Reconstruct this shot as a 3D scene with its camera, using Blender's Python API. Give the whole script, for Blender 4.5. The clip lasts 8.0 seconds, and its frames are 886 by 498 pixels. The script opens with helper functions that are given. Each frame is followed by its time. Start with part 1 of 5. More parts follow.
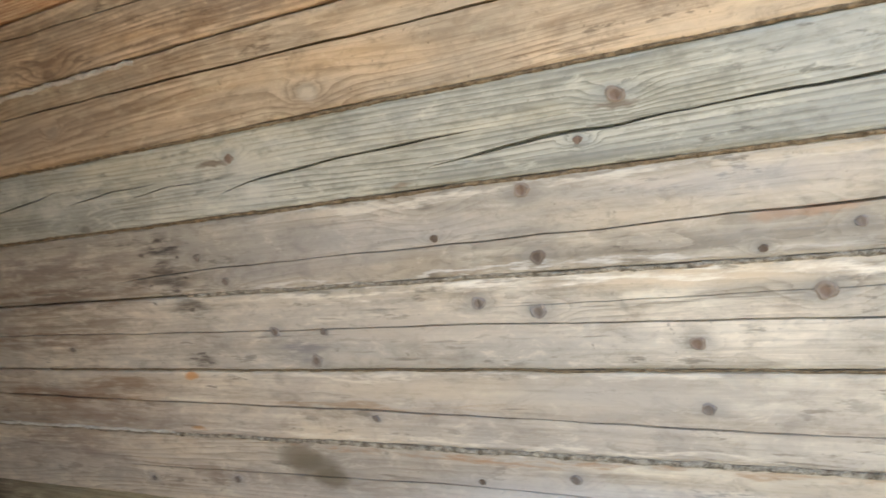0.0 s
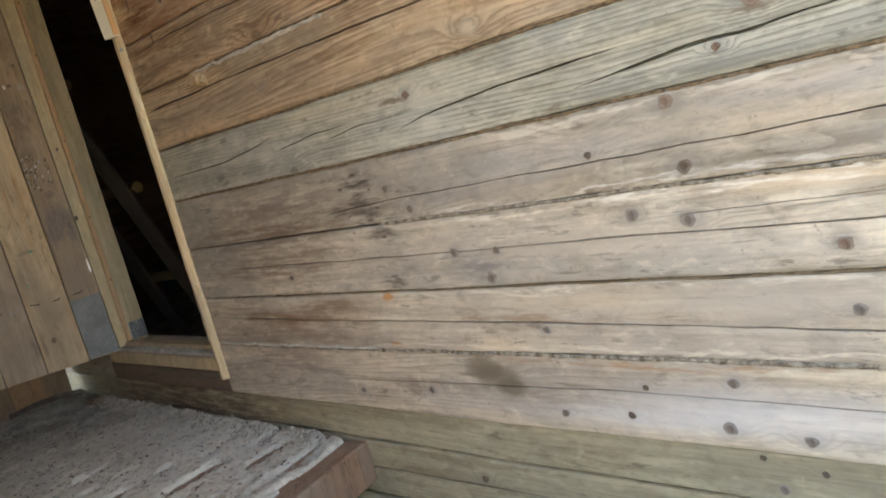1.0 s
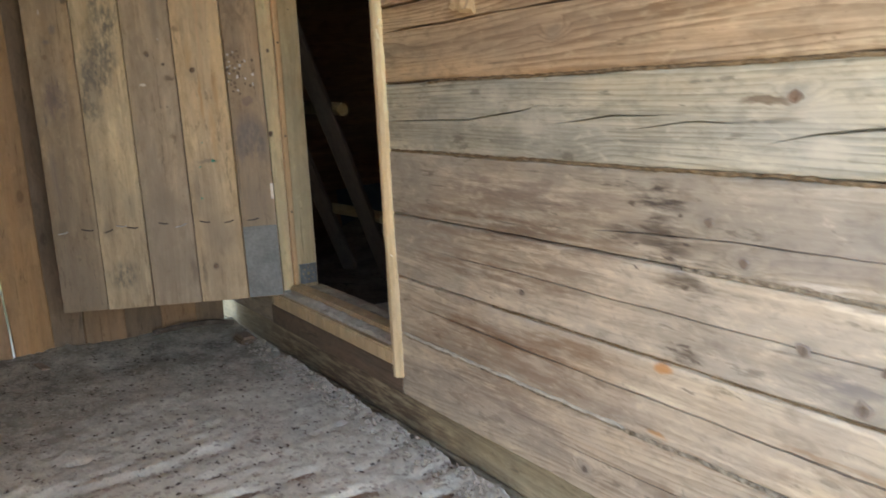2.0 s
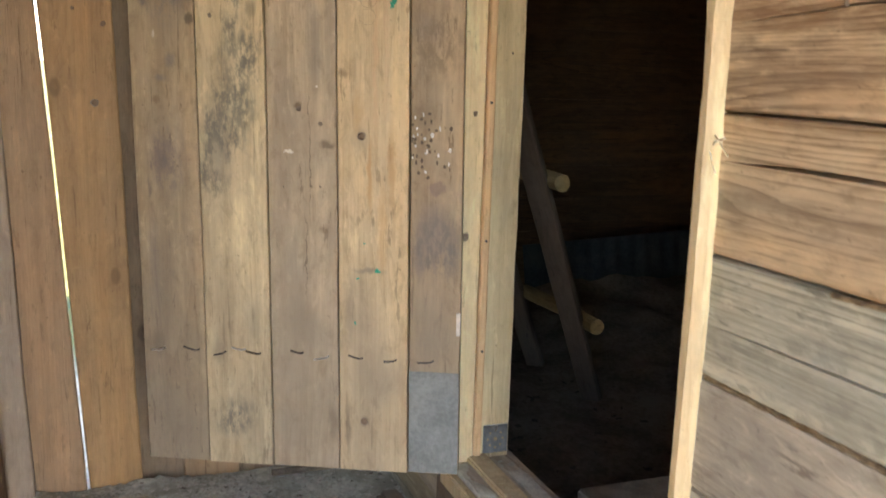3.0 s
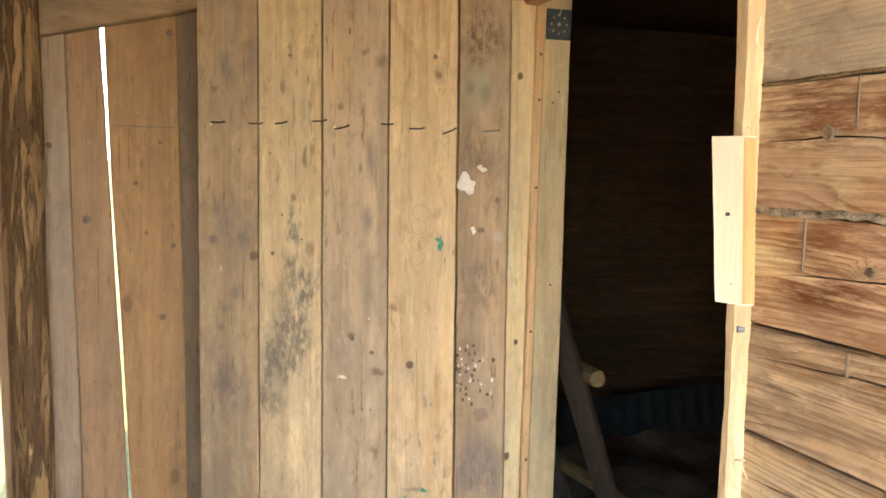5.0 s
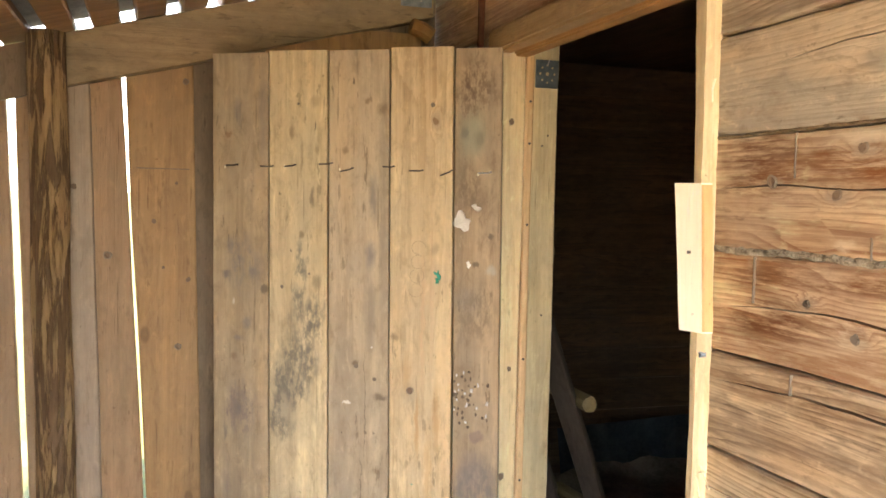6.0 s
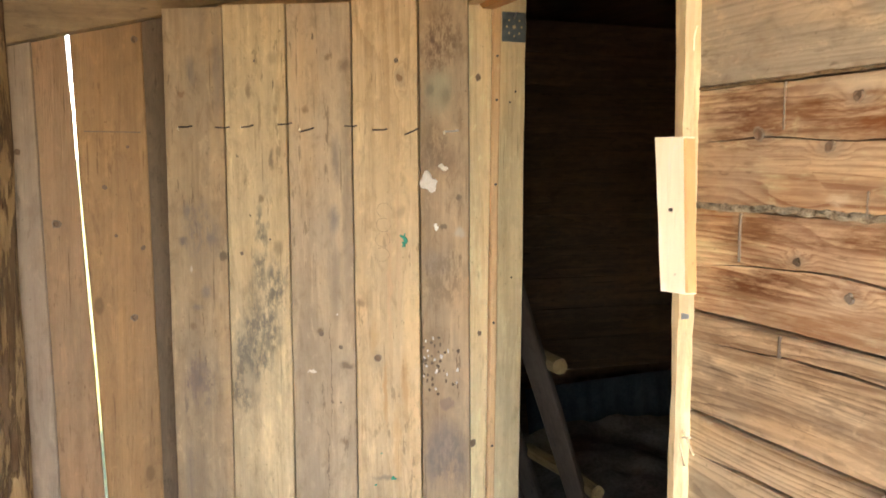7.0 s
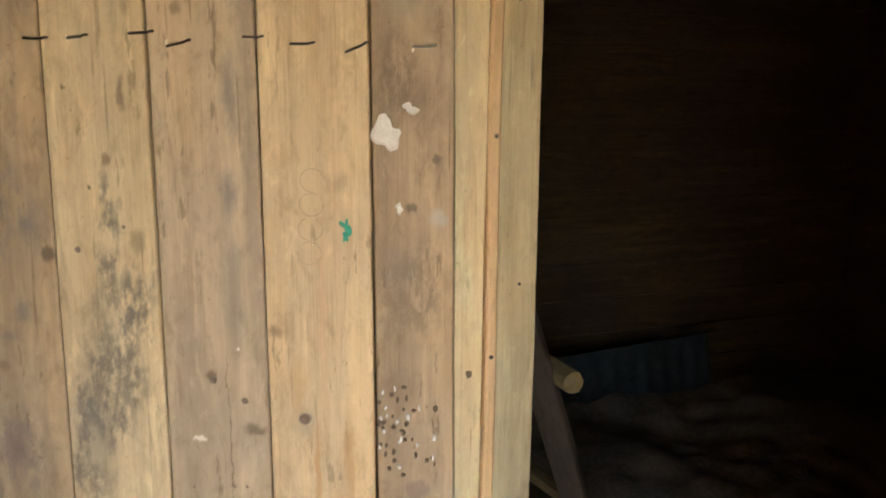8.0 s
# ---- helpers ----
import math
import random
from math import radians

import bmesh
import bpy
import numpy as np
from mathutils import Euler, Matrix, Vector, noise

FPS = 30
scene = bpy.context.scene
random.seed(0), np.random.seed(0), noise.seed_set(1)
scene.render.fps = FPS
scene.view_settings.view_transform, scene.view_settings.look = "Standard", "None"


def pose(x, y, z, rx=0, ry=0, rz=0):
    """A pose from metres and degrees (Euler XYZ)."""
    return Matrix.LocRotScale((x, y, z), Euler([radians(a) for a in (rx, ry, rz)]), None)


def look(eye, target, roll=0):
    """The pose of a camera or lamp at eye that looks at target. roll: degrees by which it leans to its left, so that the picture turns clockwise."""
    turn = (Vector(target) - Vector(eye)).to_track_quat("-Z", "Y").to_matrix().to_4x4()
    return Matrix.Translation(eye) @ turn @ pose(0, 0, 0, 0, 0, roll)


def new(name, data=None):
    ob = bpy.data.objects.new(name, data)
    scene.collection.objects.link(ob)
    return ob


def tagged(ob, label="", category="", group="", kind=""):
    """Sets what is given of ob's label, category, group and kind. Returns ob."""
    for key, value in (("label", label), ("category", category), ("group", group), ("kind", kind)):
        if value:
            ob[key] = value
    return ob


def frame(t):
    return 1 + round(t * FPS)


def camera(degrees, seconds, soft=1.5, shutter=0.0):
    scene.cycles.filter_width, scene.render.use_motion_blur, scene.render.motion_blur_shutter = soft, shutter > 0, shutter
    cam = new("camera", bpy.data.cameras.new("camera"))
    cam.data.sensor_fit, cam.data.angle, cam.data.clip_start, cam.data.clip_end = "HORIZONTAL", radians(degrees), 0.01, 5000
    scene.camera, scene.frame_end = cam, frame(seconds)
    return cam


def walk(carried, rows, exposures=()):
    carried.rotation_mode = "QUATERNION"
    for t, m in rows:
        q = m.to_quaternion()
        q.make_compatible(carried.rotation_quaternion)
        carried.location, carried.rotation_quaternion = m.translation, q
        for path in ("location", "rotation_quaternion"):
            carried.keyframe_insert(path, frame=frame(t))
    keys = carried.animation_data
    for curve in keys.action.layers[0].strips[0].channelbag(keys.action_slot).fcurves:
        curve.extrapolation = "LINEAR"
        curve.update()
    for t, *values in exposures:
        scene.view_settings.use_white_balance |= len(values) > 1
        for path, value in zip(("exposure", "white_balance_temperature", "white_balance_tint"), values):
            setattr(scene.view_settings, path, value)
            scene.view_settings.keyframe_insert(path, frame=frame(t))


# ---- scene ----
cam = camera(51.8, 8.0, soft=1.6, shutter=0.15)
PATH = [
    (0, (2.259, -1.133, 1.143), (1.152, 0.503, 0.832), -10.9),
    (0.1, (2.304, -1.116, 1.14), (1.073, 0.436, 0.862), -13.3),
    (0.2, (2.34, -1.148, 1.138), (1.003, 0.325, 0.932), -14.3),
    (0.3, (2.367, -1.166, 1.122), (0.979, 0.264, 0.952), -14.3),
    (0.5, (2.412, -1.168, 1.106), (0.972, 0.205, 0.901), -15.5),
    (1, (2.414, -1.143, 1.082), (0.91, 0.142, 0.781), -15.3),
    (1.2, (2.384, -1.116, 1.062), (0.893, 0.149, 0.643), -12.0),
    (2.3, (1.542, -0.824, 1.195), (-0.245, 0.018, 0.885), -0.8),
    (2.5, (1.351, -0.747, 1.217), (-0.488, -0.038, 0.878), -1.1),
    (3, (0.867, -0.645, 1.36), (-0.973, 0.041, 0.979), 1.7),
    (3.5, (0.69, -0.581, 1.565), (-1.198, -0.05, 1.176), 2.0),
    (4, (0.723, -0.602, 1.632), (-1.193, -0.099, 1.359), 1.7),
    (4.5, (0.841, -0.66, 1.634), (-1.053, -0.053, 1.422), 1.7),
    (6, (1.082, -0.73, 1.654), (-0.819, -0.12, 1.547), 1.4),
    (6.5, (1.122, -0.739, 1.667), (-0.757, -0.057, 1.605), 1.2),
    (7, (1.013, -0.719, 1.65), (-0.855, -0.03, 1.461), 0.5),
    (7.5, (0.688, -0.594, 1.583), (-1.182, 0.056, 1.301), -0.1),
    (7.8, (0.392, -0.478, 1.606), (-1.462, 0.194, 1.275), -0.4),
    (8, (0.296, -0.459, 1.67), (-1.522, 0.295, 1.314), 0.8),
]
EXPOSURES = [(0.0, 2.33, 7550, 16), (1.2, 2.38, 7550, 16), (2.5, 3.38, 7350, 17), (3.5, 3.95, 7450, 17), (4.5, 4.2, 7600, 18), (6.8, 4.22, 7650, 18), (8.0, 4.0, 7500, 17)]
walk(cam, [(t, look(eye, target, roll)) for t, eye, target, roll in PATH], EXPOSURES)

# ---- light ----
world = bpy.data.worlds.new("world")
scene.world = world
world.use_nodes = True
wn = world.node_tree.nodes
sky = wn.new("ShaderNodeTexSky")
sky.sky_type = "NISHITA"
sky.sun_disc = False
SUN_ELEVATION, SUN_TURN = 46.0, 54.0
sky.sun_elevation, sky.sun_rotation = radians(SUN_ELEVATION), radians(SUN_TURN)
wn["Background"].inputs["Strength"].default_value = 0.14
world.node_tree.links.new(sky.outputs["Color"], wn["Background"].inputs["Color"])
sun = new("sun", bpy.data.lights.new("sun", "SUN"))
sun.data.energy, sun.data.angle, sun.data.color = 4.6, radians(0.6), (1.0, 0.95, 0.87)
sun_from = Vector((math.sin(radians(SUN_TURN)) * math.cos(radians(SUN_ELEVATION)), math.cos(radians(SUN_TURN)) * math.cos(radians(SUN_ELEVATION)), math.sin(radians(SUN_ELEVATION))))
sun.matrix_world = look(sun_from * 20, (0, 0, 0))

# ---- materials ----


def nodes_of(name):
    mat = bpy.data.materials.new(name)
    mat.use_nodes = True
    return mat, mat.node_tree.nodes, mat.node_tree.links, mat.node_tree.nodes["Principled BSDF"]


def ramp(ns, stops, mode="LINEAR"):
    r = ns.new("ShaderNodeValToRGB")
    r.color_ramp.interpolation = mode
    el = r.color_ramp.elements
    while len(el) < len(stops):
        el.new(0.5)
    for e, (at, c) in zip(el, stops):
        e.position = at
        e.color = (*c, 1) if len(c) == 3 else c
    return r


def grey(v):
    return (v, v, v)


def maths(ns, ls, op, a, b=0.0, c=0.0, clamp=False):
    m = ns.new("ShaderNodeMath")
    m.operation, m.use_clamp = op, clamp
    for i, v in enumerate((a, b, c)):
        if isinstance(v, (int, float)):
            m.inputs[i].default_value = v
        else:
            ls.new(v, m.inputs[i])
    return m.outputs[0]


def mixed(ns, ls, fac, a, b, how="MIX"):
    m = ns.new("ShaderNodeMix")
    m.data_type, m.blend_type = "RGBA", how
    for sock, v in ((m.inputs[0], fac), (m.inputs[6], a), (m.inputs[7], b)):
        if isinstance(v, (int, float)):
            sock.default_value = v
        elif isinstance(v, tuple):
            sock.default_value = (*v, 1)
        else:
            ls.new(v, sock)
    return m.outputs[2]


def noise_of(ns, ls, vec, scale, detail=4.0, rough=0.55, distort=0.0):
    n = ns.new("ShaderNodeTexNoise")
    n.inputs["Scale"].default_value, n.inputs["Detail"].default_value = scale, detail
    n.inputs["Roughness"].default_value, n.inputs["Distortion"].default_value = rough, distort
    ls.new(vec, n.inputs["Vector"])
    return n.outputs["Fac"]


def wood(name, light, dark, axis="x", weather=(0.30, 0.28, 0.25), grey_amount=0.35, stain=(0.10, 0.08, 0.06), stain_amount=0.3, knots=0.8,
         ring=34.0, contrast=1.0, rough=0.56, bump=0.6, patches=(), figure=15.0, long=0.09, bends=(), marks=(), scuff=0.4, wear=1.0):
    """Wood with its grain along the axis. patches: broken stains or painted shade (x, y, z, reach, colour, strength);
    bends: knots (along, across, radius);
    marks: spots of their own (along, across, half length, half width, colour, strength, softness)."""
    mat, ns, ls, shader = nodes_of(name)
    co = ns.new("ShaderNodeTexCoord").outputs["Object"]
    info = ns.new("ShaderNodeObjectInfo")
    off = ns.new("ShaderNodeVectorMath")
    off.operation = "SCALE"
    off.inputs[0].default_value = (17.3, 31.7, 23.9)
    ls.new(info.outputs["Random"], off.inputs["Scale"])
    add = ns.new("ShaderNodeVectorMath")
    add.operation = "ADD"
    ls.new(co, add.inputs[0])
    ls.new(off.outputs[0], add.inputs[1])
    flow = add.outputs[0]

    def drawn(f, source=None):
        mp = ns.new("ShaderNodeMapping")
        mp.inputs["Scale"].default_value = {"x": (f, 1, 1), "y": (1, f, 1), "z": (1, 1, f)}[axis]
        ls.new(source or flow, mp.inputs["Vector"])
        return mp.outputs[0]

    def warped(scale, amount, stretch):
        n = ns.new("ShaderNodeTexNoise")
        n.inputs["Scale"].default_value, n.inputs["Detail"].default_value, n.inputs["Roughness"].default_value = scale, 4.0, 0.65
        ls.new(drawn(stretch), n.inputs["Vector"])
        mid_ = ns.new("ShaderNodeVectorMath")
        mid_.operation = "MULTIPLY_ADD"
        ls.new(n.outputs["Color"], mid_.inputs[0])
        mid_.inputs[1].default_value = (amount,) * 3
        mid_.inputs[2].default_value = (-amount / 2,) * 3
        out = ns.new("ShaderNodeVectorMath")
        out.operation = "ADD"
        ls.new(co, out.inputs[0])
        ls.new(mid_.outputs[0], out.inputs[1])
        return out.outputs[0]

    def spot(source, along_, across_, r_along, r_across):
        """1 at the rim of an ellipse on the face, 0 at its middle."""
        sa, sc = 1 / r_along, 1 / r_across
        where_, size_ = {"x": ((-along_ * sa, 0, -across_ * sc), (sa, 0, sc)), "z": ((-across_ * sc, 0, -along_ * sa), (sc, 0, sa))}[axis]
        mp = ns.new("ShaderNodeMapping")
        mp.inputs["Location"].default_value, mp.inputs["Scale"].default_value = where_, size_
        ls.new(source, mp.inputs["Vector"])
        ln = ns.new("ShaderNodeVectorMath")
        ln.operation = "LENGTH"
        ls.new(mp.outputs[0], ln.inputs[0])
        return ln.outputs["Value"]

    # knots: cells stretched along the grain, only some of them filled
    kp = drawn(0.53)
    vor = ns.new("ShaderNodeTexVoronoi")
    vor.inputs["Scale"].default_value = 6.0
    ls.new(kp, vor.inputs["Vector"])
    pick = ns.new("ShaderNodeSeparateColor")
    ls.new(vor.outputs["Color"], pick.inputs[0])
    has = maths(ns, ls, "GREATER_THAN", pick.outputs[0], 0.60)
    near = maths(ns, ls, "MULTIPLY", ns_smooth(ns, ls, vor.outputs["Distance"], 0.40, 0.0), has)
    nearby = near
    little = warped(55.0, 0.026, 0.45) if (marks or bends) else None
    for bx, bz, br in bends:
        nearby = maths(ns, ls, "ADD", nearby, ns_smooth(ns, ls, spot(little, bx, bz, br * 6.0, br * 2.8), 1.0, 0.0))
    # growth rings seen as long bands that bend round the knots, strong in places and faint in others
    bend = noise_of(ns, ls, drawn(long), 7.0, 2.0, 0.5)
    fine = noise_of(ns, ls, drawn(0.03), 230.0, 5.0, 0.65)
    mid = noise_of(ns, ls, drawn(long), 42.0, 4.0, 0.6, 0.6)
    streak = noise_of(ns, ls, drawn(0.035), 34.0, 4.0, 0.62)
    wide = noise_of(ns, ls, drawn(0.12), 11.0, 3.0, 0.55)
    split = ns.new("ShaderNodeSeparateXYZ")
    ls.new(flow, split.inputs[0])
    across = {"x": ("Z", "Y"), "y": ("X", "Z"), "z": ("X", "Y")}[axis]
    lateral = maths(ns, ls, "ADD", split.outputs[across[0]], maths(ns, ls, "MULTIPLY", split.outputs[across[1]], 0.35))
    phase = maths(ns, ls, "ADD", maths(ns, ls, "ADD", maths(ns, ls, "MULTIPLY", lateral, ring * 1.9), maths(ns, ls, "MULTIPLY", bend, figure)), maths(ns, ls, "MULTIPLY", nearby, 2.2))
    saw = maths(ns, ls, "FRACT", maths(ns, ls, "ADD", phase, maths(ns, ls, "MULTIPLY", mid, 0.9)))
    show = maths(ns, ls, "ADD", maths(ns, ls, "MULTIPLY", ns_smooth(ns, ls, noise_of(ns, ls, drawn(0.3), 5.0, 2.0, 0.5), 0.38, 0.62), 0.75), 0.25)
    bands = maths(ns, ls, "MULTIPLY", maths(ns, ls, "POWER", saw, 3.0), show)
    grain = maths(ns, ls, "ADD", maths(ns, ls, "MULTIPLY", bands, 0.85 * contrast), maths(ns, ls, "MULTIPLY", maths(ns, ls, "SUBTRACT", fine, 0.36), 1.5 * contrast))
    grain = maths(ns, ls, "ADD", grain, maths(ns, ls, "MULTIPLY", maths(ns, ls, "SUBTRACT", streak, 0.46), 2.4 * min(1.0, wear + 0.3)), clamp=True)
    col = mixed(ns, ls, grain, light, dark)
    # tone that drifts along the fibres: cool grey weathering, warm sapwood, stains
    broad = noise_of(ns, ls, drawn(0.4), 6.0, 5.0, 0.62)
    col = mixed(ns, ls, maths(ns, ls, "MULTIPLY", ns_smooth(ns, ls, broad, 0.38, 0.66), min(1.0, grey_amount * 1.25)), col, weather)
    col = mixed(ns, ls, maths(ns, ls, "MULTIPLY", ns_smooth(ns, ls, wide, 0.52, 0.68), 0.45 * wear), col, tuple(v * 0.68 for v in weather))
    col = mixed(ns, ls, maths(ns, ls, "MULTIPLY", ns_smooth(ns, ls, wide, 0.46, 0.30), 0.45), col, tuple(min(0.9, v * k_) for v, k_ in zip(light, (1.22, 1.12, 0.98))))
    blot_n = noise_of(ns, ls, drawn(0.33), 17.0, 6.0, 0.70, 0.3)
    col = mixed(ns, ls, maths(ns, ls, "MULTIPLY", ns_smooth(ns, ls, blot_n, 0.56, 0.72), stain_amount), col, stain)
    pale = noise_of(ns, ls, drawn(0.13), 33.0, 5.0, 0.66)
    col = mixed(ns, ls, maths(ns, ls, "MULTIPLY", ns_smooth(ns, ls, pale, 0.56, 0.72), scuff), col, tuple(min(0.9, v * 1.4) for v in light))
    check = noise_of(ns, ls, drawn(0.045), 85.0, 4.0, 0.62)
    col = mixed(ns, ls, maths(ns, ls, "MULTIPLY", ns_smooth(ns, ls, check, 0.63, 0.71), 0.6), col, tuple(v * 0.48 for v in dark))
    core = maths(ns, ls, "MULTIPLY", ns_smooth(ns, ls, vor.outputs["Distance"], 0.085, 0.045), has)
    col = mixed(ns, ls, maths(ns, ls, "MULTIPLY", near, 0.45 * knots), col, tuple(v * 0.85 for v in dark))
    col = mixed(ns, ls, maths(ns, ls, "MULTIPLY", core, 0.7 * knots), col, tuple(v * 0.42 for v in dark))
    mottle = noise_of(ns, ls, drawn(0.42), 46.0, 5.0, 0.72, 0.5)
    col = mixed(ns, ls, maths(ns, ls, "MULTIPLY", ns_smooth(ns, ls, mottle, 0.48, 0.70), 0.42 * wear), col, tuple(v * 0.62 for v in dark))
    col = mixed(ns, ls, maths(ns, ls, "MULTIPLY", ns_smooth(ns, ls, mottle, 0.46, 0.28), 0.5), col, tuple(min(0.85, v * 1.25) for v in light))
    fleck = noise_of(ns, ls, drawn(0.2), 64.0, 4.0, 0.7)
    where = noise_of(ns, ls, drawn(0.5), 8.0, 3.0, 0.6)
    col = mixed(ns, ls, maths(ns, ls, "MULTIPLY", maths(ns, ls, "MULTIPLY", ns_smooth(ns, ls, fleck, 0.58, 0.66), ns_smooth(ns, ls, where, 0.42, 0.60)), 0.65 * wear), col, tuple(v * 0.45 for v in dark))
    smudge = noise_of(ns, ls, drawn(0.55), 5.5, 6.0, 0.7, 0.8)
    col = mixed(ns, ls, maths(ns, ls, "MULTIPLY", ns_smooth(ns, ls, smudge, 0.42, 0.68), 0.36 * wear), col, tuple(v * 0.62 for v in weather))
    speck = noise_of(ns, ls, flow, 95.0, 2.0, 0.5)
    col = mixed(ns, ls, maths(ns, ls, "MULTIPLY", ns_smooth(ns, ls, speck, 0.70, 0.78), 0.45), col, tuple(v * 0.35 for v in dark))
    for bx, bz, br in bends:
        halo = spot(little, bx, bz, br * 3.4, br * 2.1)
        col = mixed(ns, ls, maths(ns, ls, "MULTIPLY", ns_smooth(ns, ls, halo, 1.0, 0.35), 0.55), col, tuple(v * 0.72 for v in weather))
    for ma, mc, ra, rc, tint, power, soft_ in marks:
        d = spot(little, ma, mc, ra, rc)
        col = mixed(ns, ls, maths(ns, ls, "MULTIPLY", ns_smooth(ns, ls, d, 1.0 + 0.5 * soft_, 1.0 - 0.9 * soft_), power * 0.92), col, tint)
    if patches:
        ragged = warped(30.0, 0.075, 0.3 if axis == "z" else 0.16)
        broken = ns_smooth(ns, ls, noise_of(ns, ls, drawn(0.45 if axis == "z" else 0.12), 80.0, 6.0, 0.74), 0.38, 0.60)
        for px, py, pz, reach, tint, power in patches:
            d = spot(ragged, px if axis == "x" else pz, pz if axis == "x" else px, reach[0] if axis == "x" else reach[2], reach[2] if axis == "x" else reach[0])
            col = mixed(ns, ls, maths(ns, ls, "MULTIPLY", maths(ns, ls, "MULTIPLY", ns_smooth(ns, ls, d, 1.25, 0.35), broken), power), col, tint)
    vary = ns.new("ShaderNodeHueSaturation")
    ls.new(maths(ns, ls, "ADD", maths(ns, ls, "MULTIPLY", info.outputs["Random"], 0.22), 0.89), vary.inputs["Value"])
    ls.new(col, vary.inputs["Color"])
    ls.new(vary.outputs[0], shader.inputs["Base Color"])
    ls.new(maths(ns, ls, "ADD", maths(ns, ls, "MULTIPLY", broad, 0.3), rough - 0.15), shader.inputs["Roughness"])
    shader.inputs["Specular IOR Level"].default_value = 0.45
    b = ns.new("ShaderNodeBump")
    b.inputs["Strength"].default_value, b.inputs["Distance"].default_value = bump, 0.004
    h = maths(ns, ls, "ADD", maths(ns, ls, "MULTIPLY", fine, 0.5), maths(ns, ls, "ADD", maths(ns, ls, "MULTIPLY", broad, 0.5), maths(ns, ls, "MULTIPLY", streak, 0.35)))
    h = maths(ns, ls, "SUBTRACT", h, maths(ns, ls, "ADD", maths(ns, ls, "MULTIPLY", bands, 0.10), maths(ns, ls, "MULTIPLY", ns_smooth(ns, ls, check, 0.63, 0.71), 0.25)))
    ls.new(h, b.inputs["Height"])
    ls.new(b.outputs[0], shader.inputs["Normal"])
    return mat


def ns_smooth(ns, ls, value, lo, hi):
    m = ns.new("ShaderNodeMapRange")
    m.interpolation_type = "SMOOTHSTEP"
    m.inputs["From Min"].default_value, m.inputs["From Max"].default_value = min(lo, hi), max(lo, hi)
    m.inputs["To Min"].default_value, m.inputs["To Max"].default_value = (0.0, 1.0) if lo < hi else (1.0, 0.0)
    ls.new(value, m.inputs["Value"])
    return m.outputs[0]


def rough_stuff(name, a, b, scale, rough=0.95, bump=0.6, metal=0.0, c=None):
    mat, ns, ls, shader = nodes_of(name)
    co = ns.new("ShaderNodeTexCoord").outputs["Object"]
    big = noise_of(ns, ls, co, scale, 6.0, 0.65)
    small = noise_of(ns, ls, co, scale * 9, 4.0, 0.7)
    f = maths(ns, ls, "ADD", maths(ns, ls, "MULTIPLY", big, 0.6), maths(ns, ls, "MULTIPLY", small, 0.4))
    col = mixed(ns, ls, ns_smooth(ns, ls, f, 0.36, 0.64), a, b)
    if c:
        third = noise_of(ns, ls, co, scale * 0.45, 5.0, 0.6)
        col = mixed(ns, ls, maths(ns, ls, "MULTIPLY", ns_smooth(ns, ls, third, 0.48, 0.66), 0.8), col, c)
    ls.new(col, shader.inputs["Base Color"])
    shader.inputs["Roughness"].default_value, shader.inputs["Metallic"].default_value = rough, metal
    bp = ns.new("ShaderNodeBump")
    bp.inputs["Strength"].default_value, bp.inputs["Distance"].default_value = bump, 0.006
    ls.new(f, bp.inputs["Height"])
    ls.new(bp.outputs[0], shader.inputs["Normal"])
    return mat


# knots of the log wall: along, height, radius, look
KNOTS = ((1.643, 1.003, 0.013, "r"), (1.650, 0.905, 0.013, "d"), (1.637, 0.824, 0.013, "g"), (1.538, 0.840, 0.012, "g"), (1.863, 0.772, 0.011, "r"), (1.649, 0.563, 0.010, "g"),
         (1.441, 0.494, 0.008, "d"), (1.480, 0.945, 0.007, "d"), (1.089, 1.119, 0.010, "r"), (1.804, 1.112, 0.013, "r"), (1.106, 0.805, 0.011, "g"), (1.190, 0.750, 0.014, "g"),
         (0.952, 0.950, 0.009, "g"))
KNOTS += ((1.012, 0.902, 0.009, "g"), (1.627, 0.487, 0.013, "g"), (1.865, 0.680, 0.010, "g"), (1.741, 1.061, 0.007, "r"), (1.963, 0.894, 0.006, "d"),
         (0.281, 1.721, 0.008, "r"), (0.132, 1.686, 0.010, "r"), (0.245, 1.670, 0.008, "r"), (0.283, 1.513, 0.007, "g"), (0.203, 1.543, 0.006, "d"), (2.030, 0.837, 0.015, "r"),
         (1.289, 0.486, 0.009, "g"))
KNOTS += ((1.221, 0.802, 0.008, "g"), (1.483, 0.547, 0.006, "d"), (2.078, 0.919, 0.008, "g"), (1.756, 0.478, 0.010, "g"), (1.295, 0.648, 0.008, "g"),
         (0.504, 0.777, 0.007, "g"), (0.670, 0.495, 0.007, "g"), (0.921, 0.510, 0.009, "g"), (1.000, 0.307, 0.010, "d"), (1.188, 0.252, 0.010, "d"), (1.259, 0.271, 0.010, "d"), (1.552, 0.297, 0.006, "d"), (1.760, 0.421, 0.006, "d"), (1.689, 0.387, 0.010, "g"), (1.664, 0.436, 0.006, "d"))


def bends_in(low, high):
    return tuple((kx, kz, kr) for kx, kz, kr, _ in KNOTS if low <= kz < high)


DOOR_EDGES = (-0.020, 0.084, 0.224, 0.363, 0.499, 0.632)


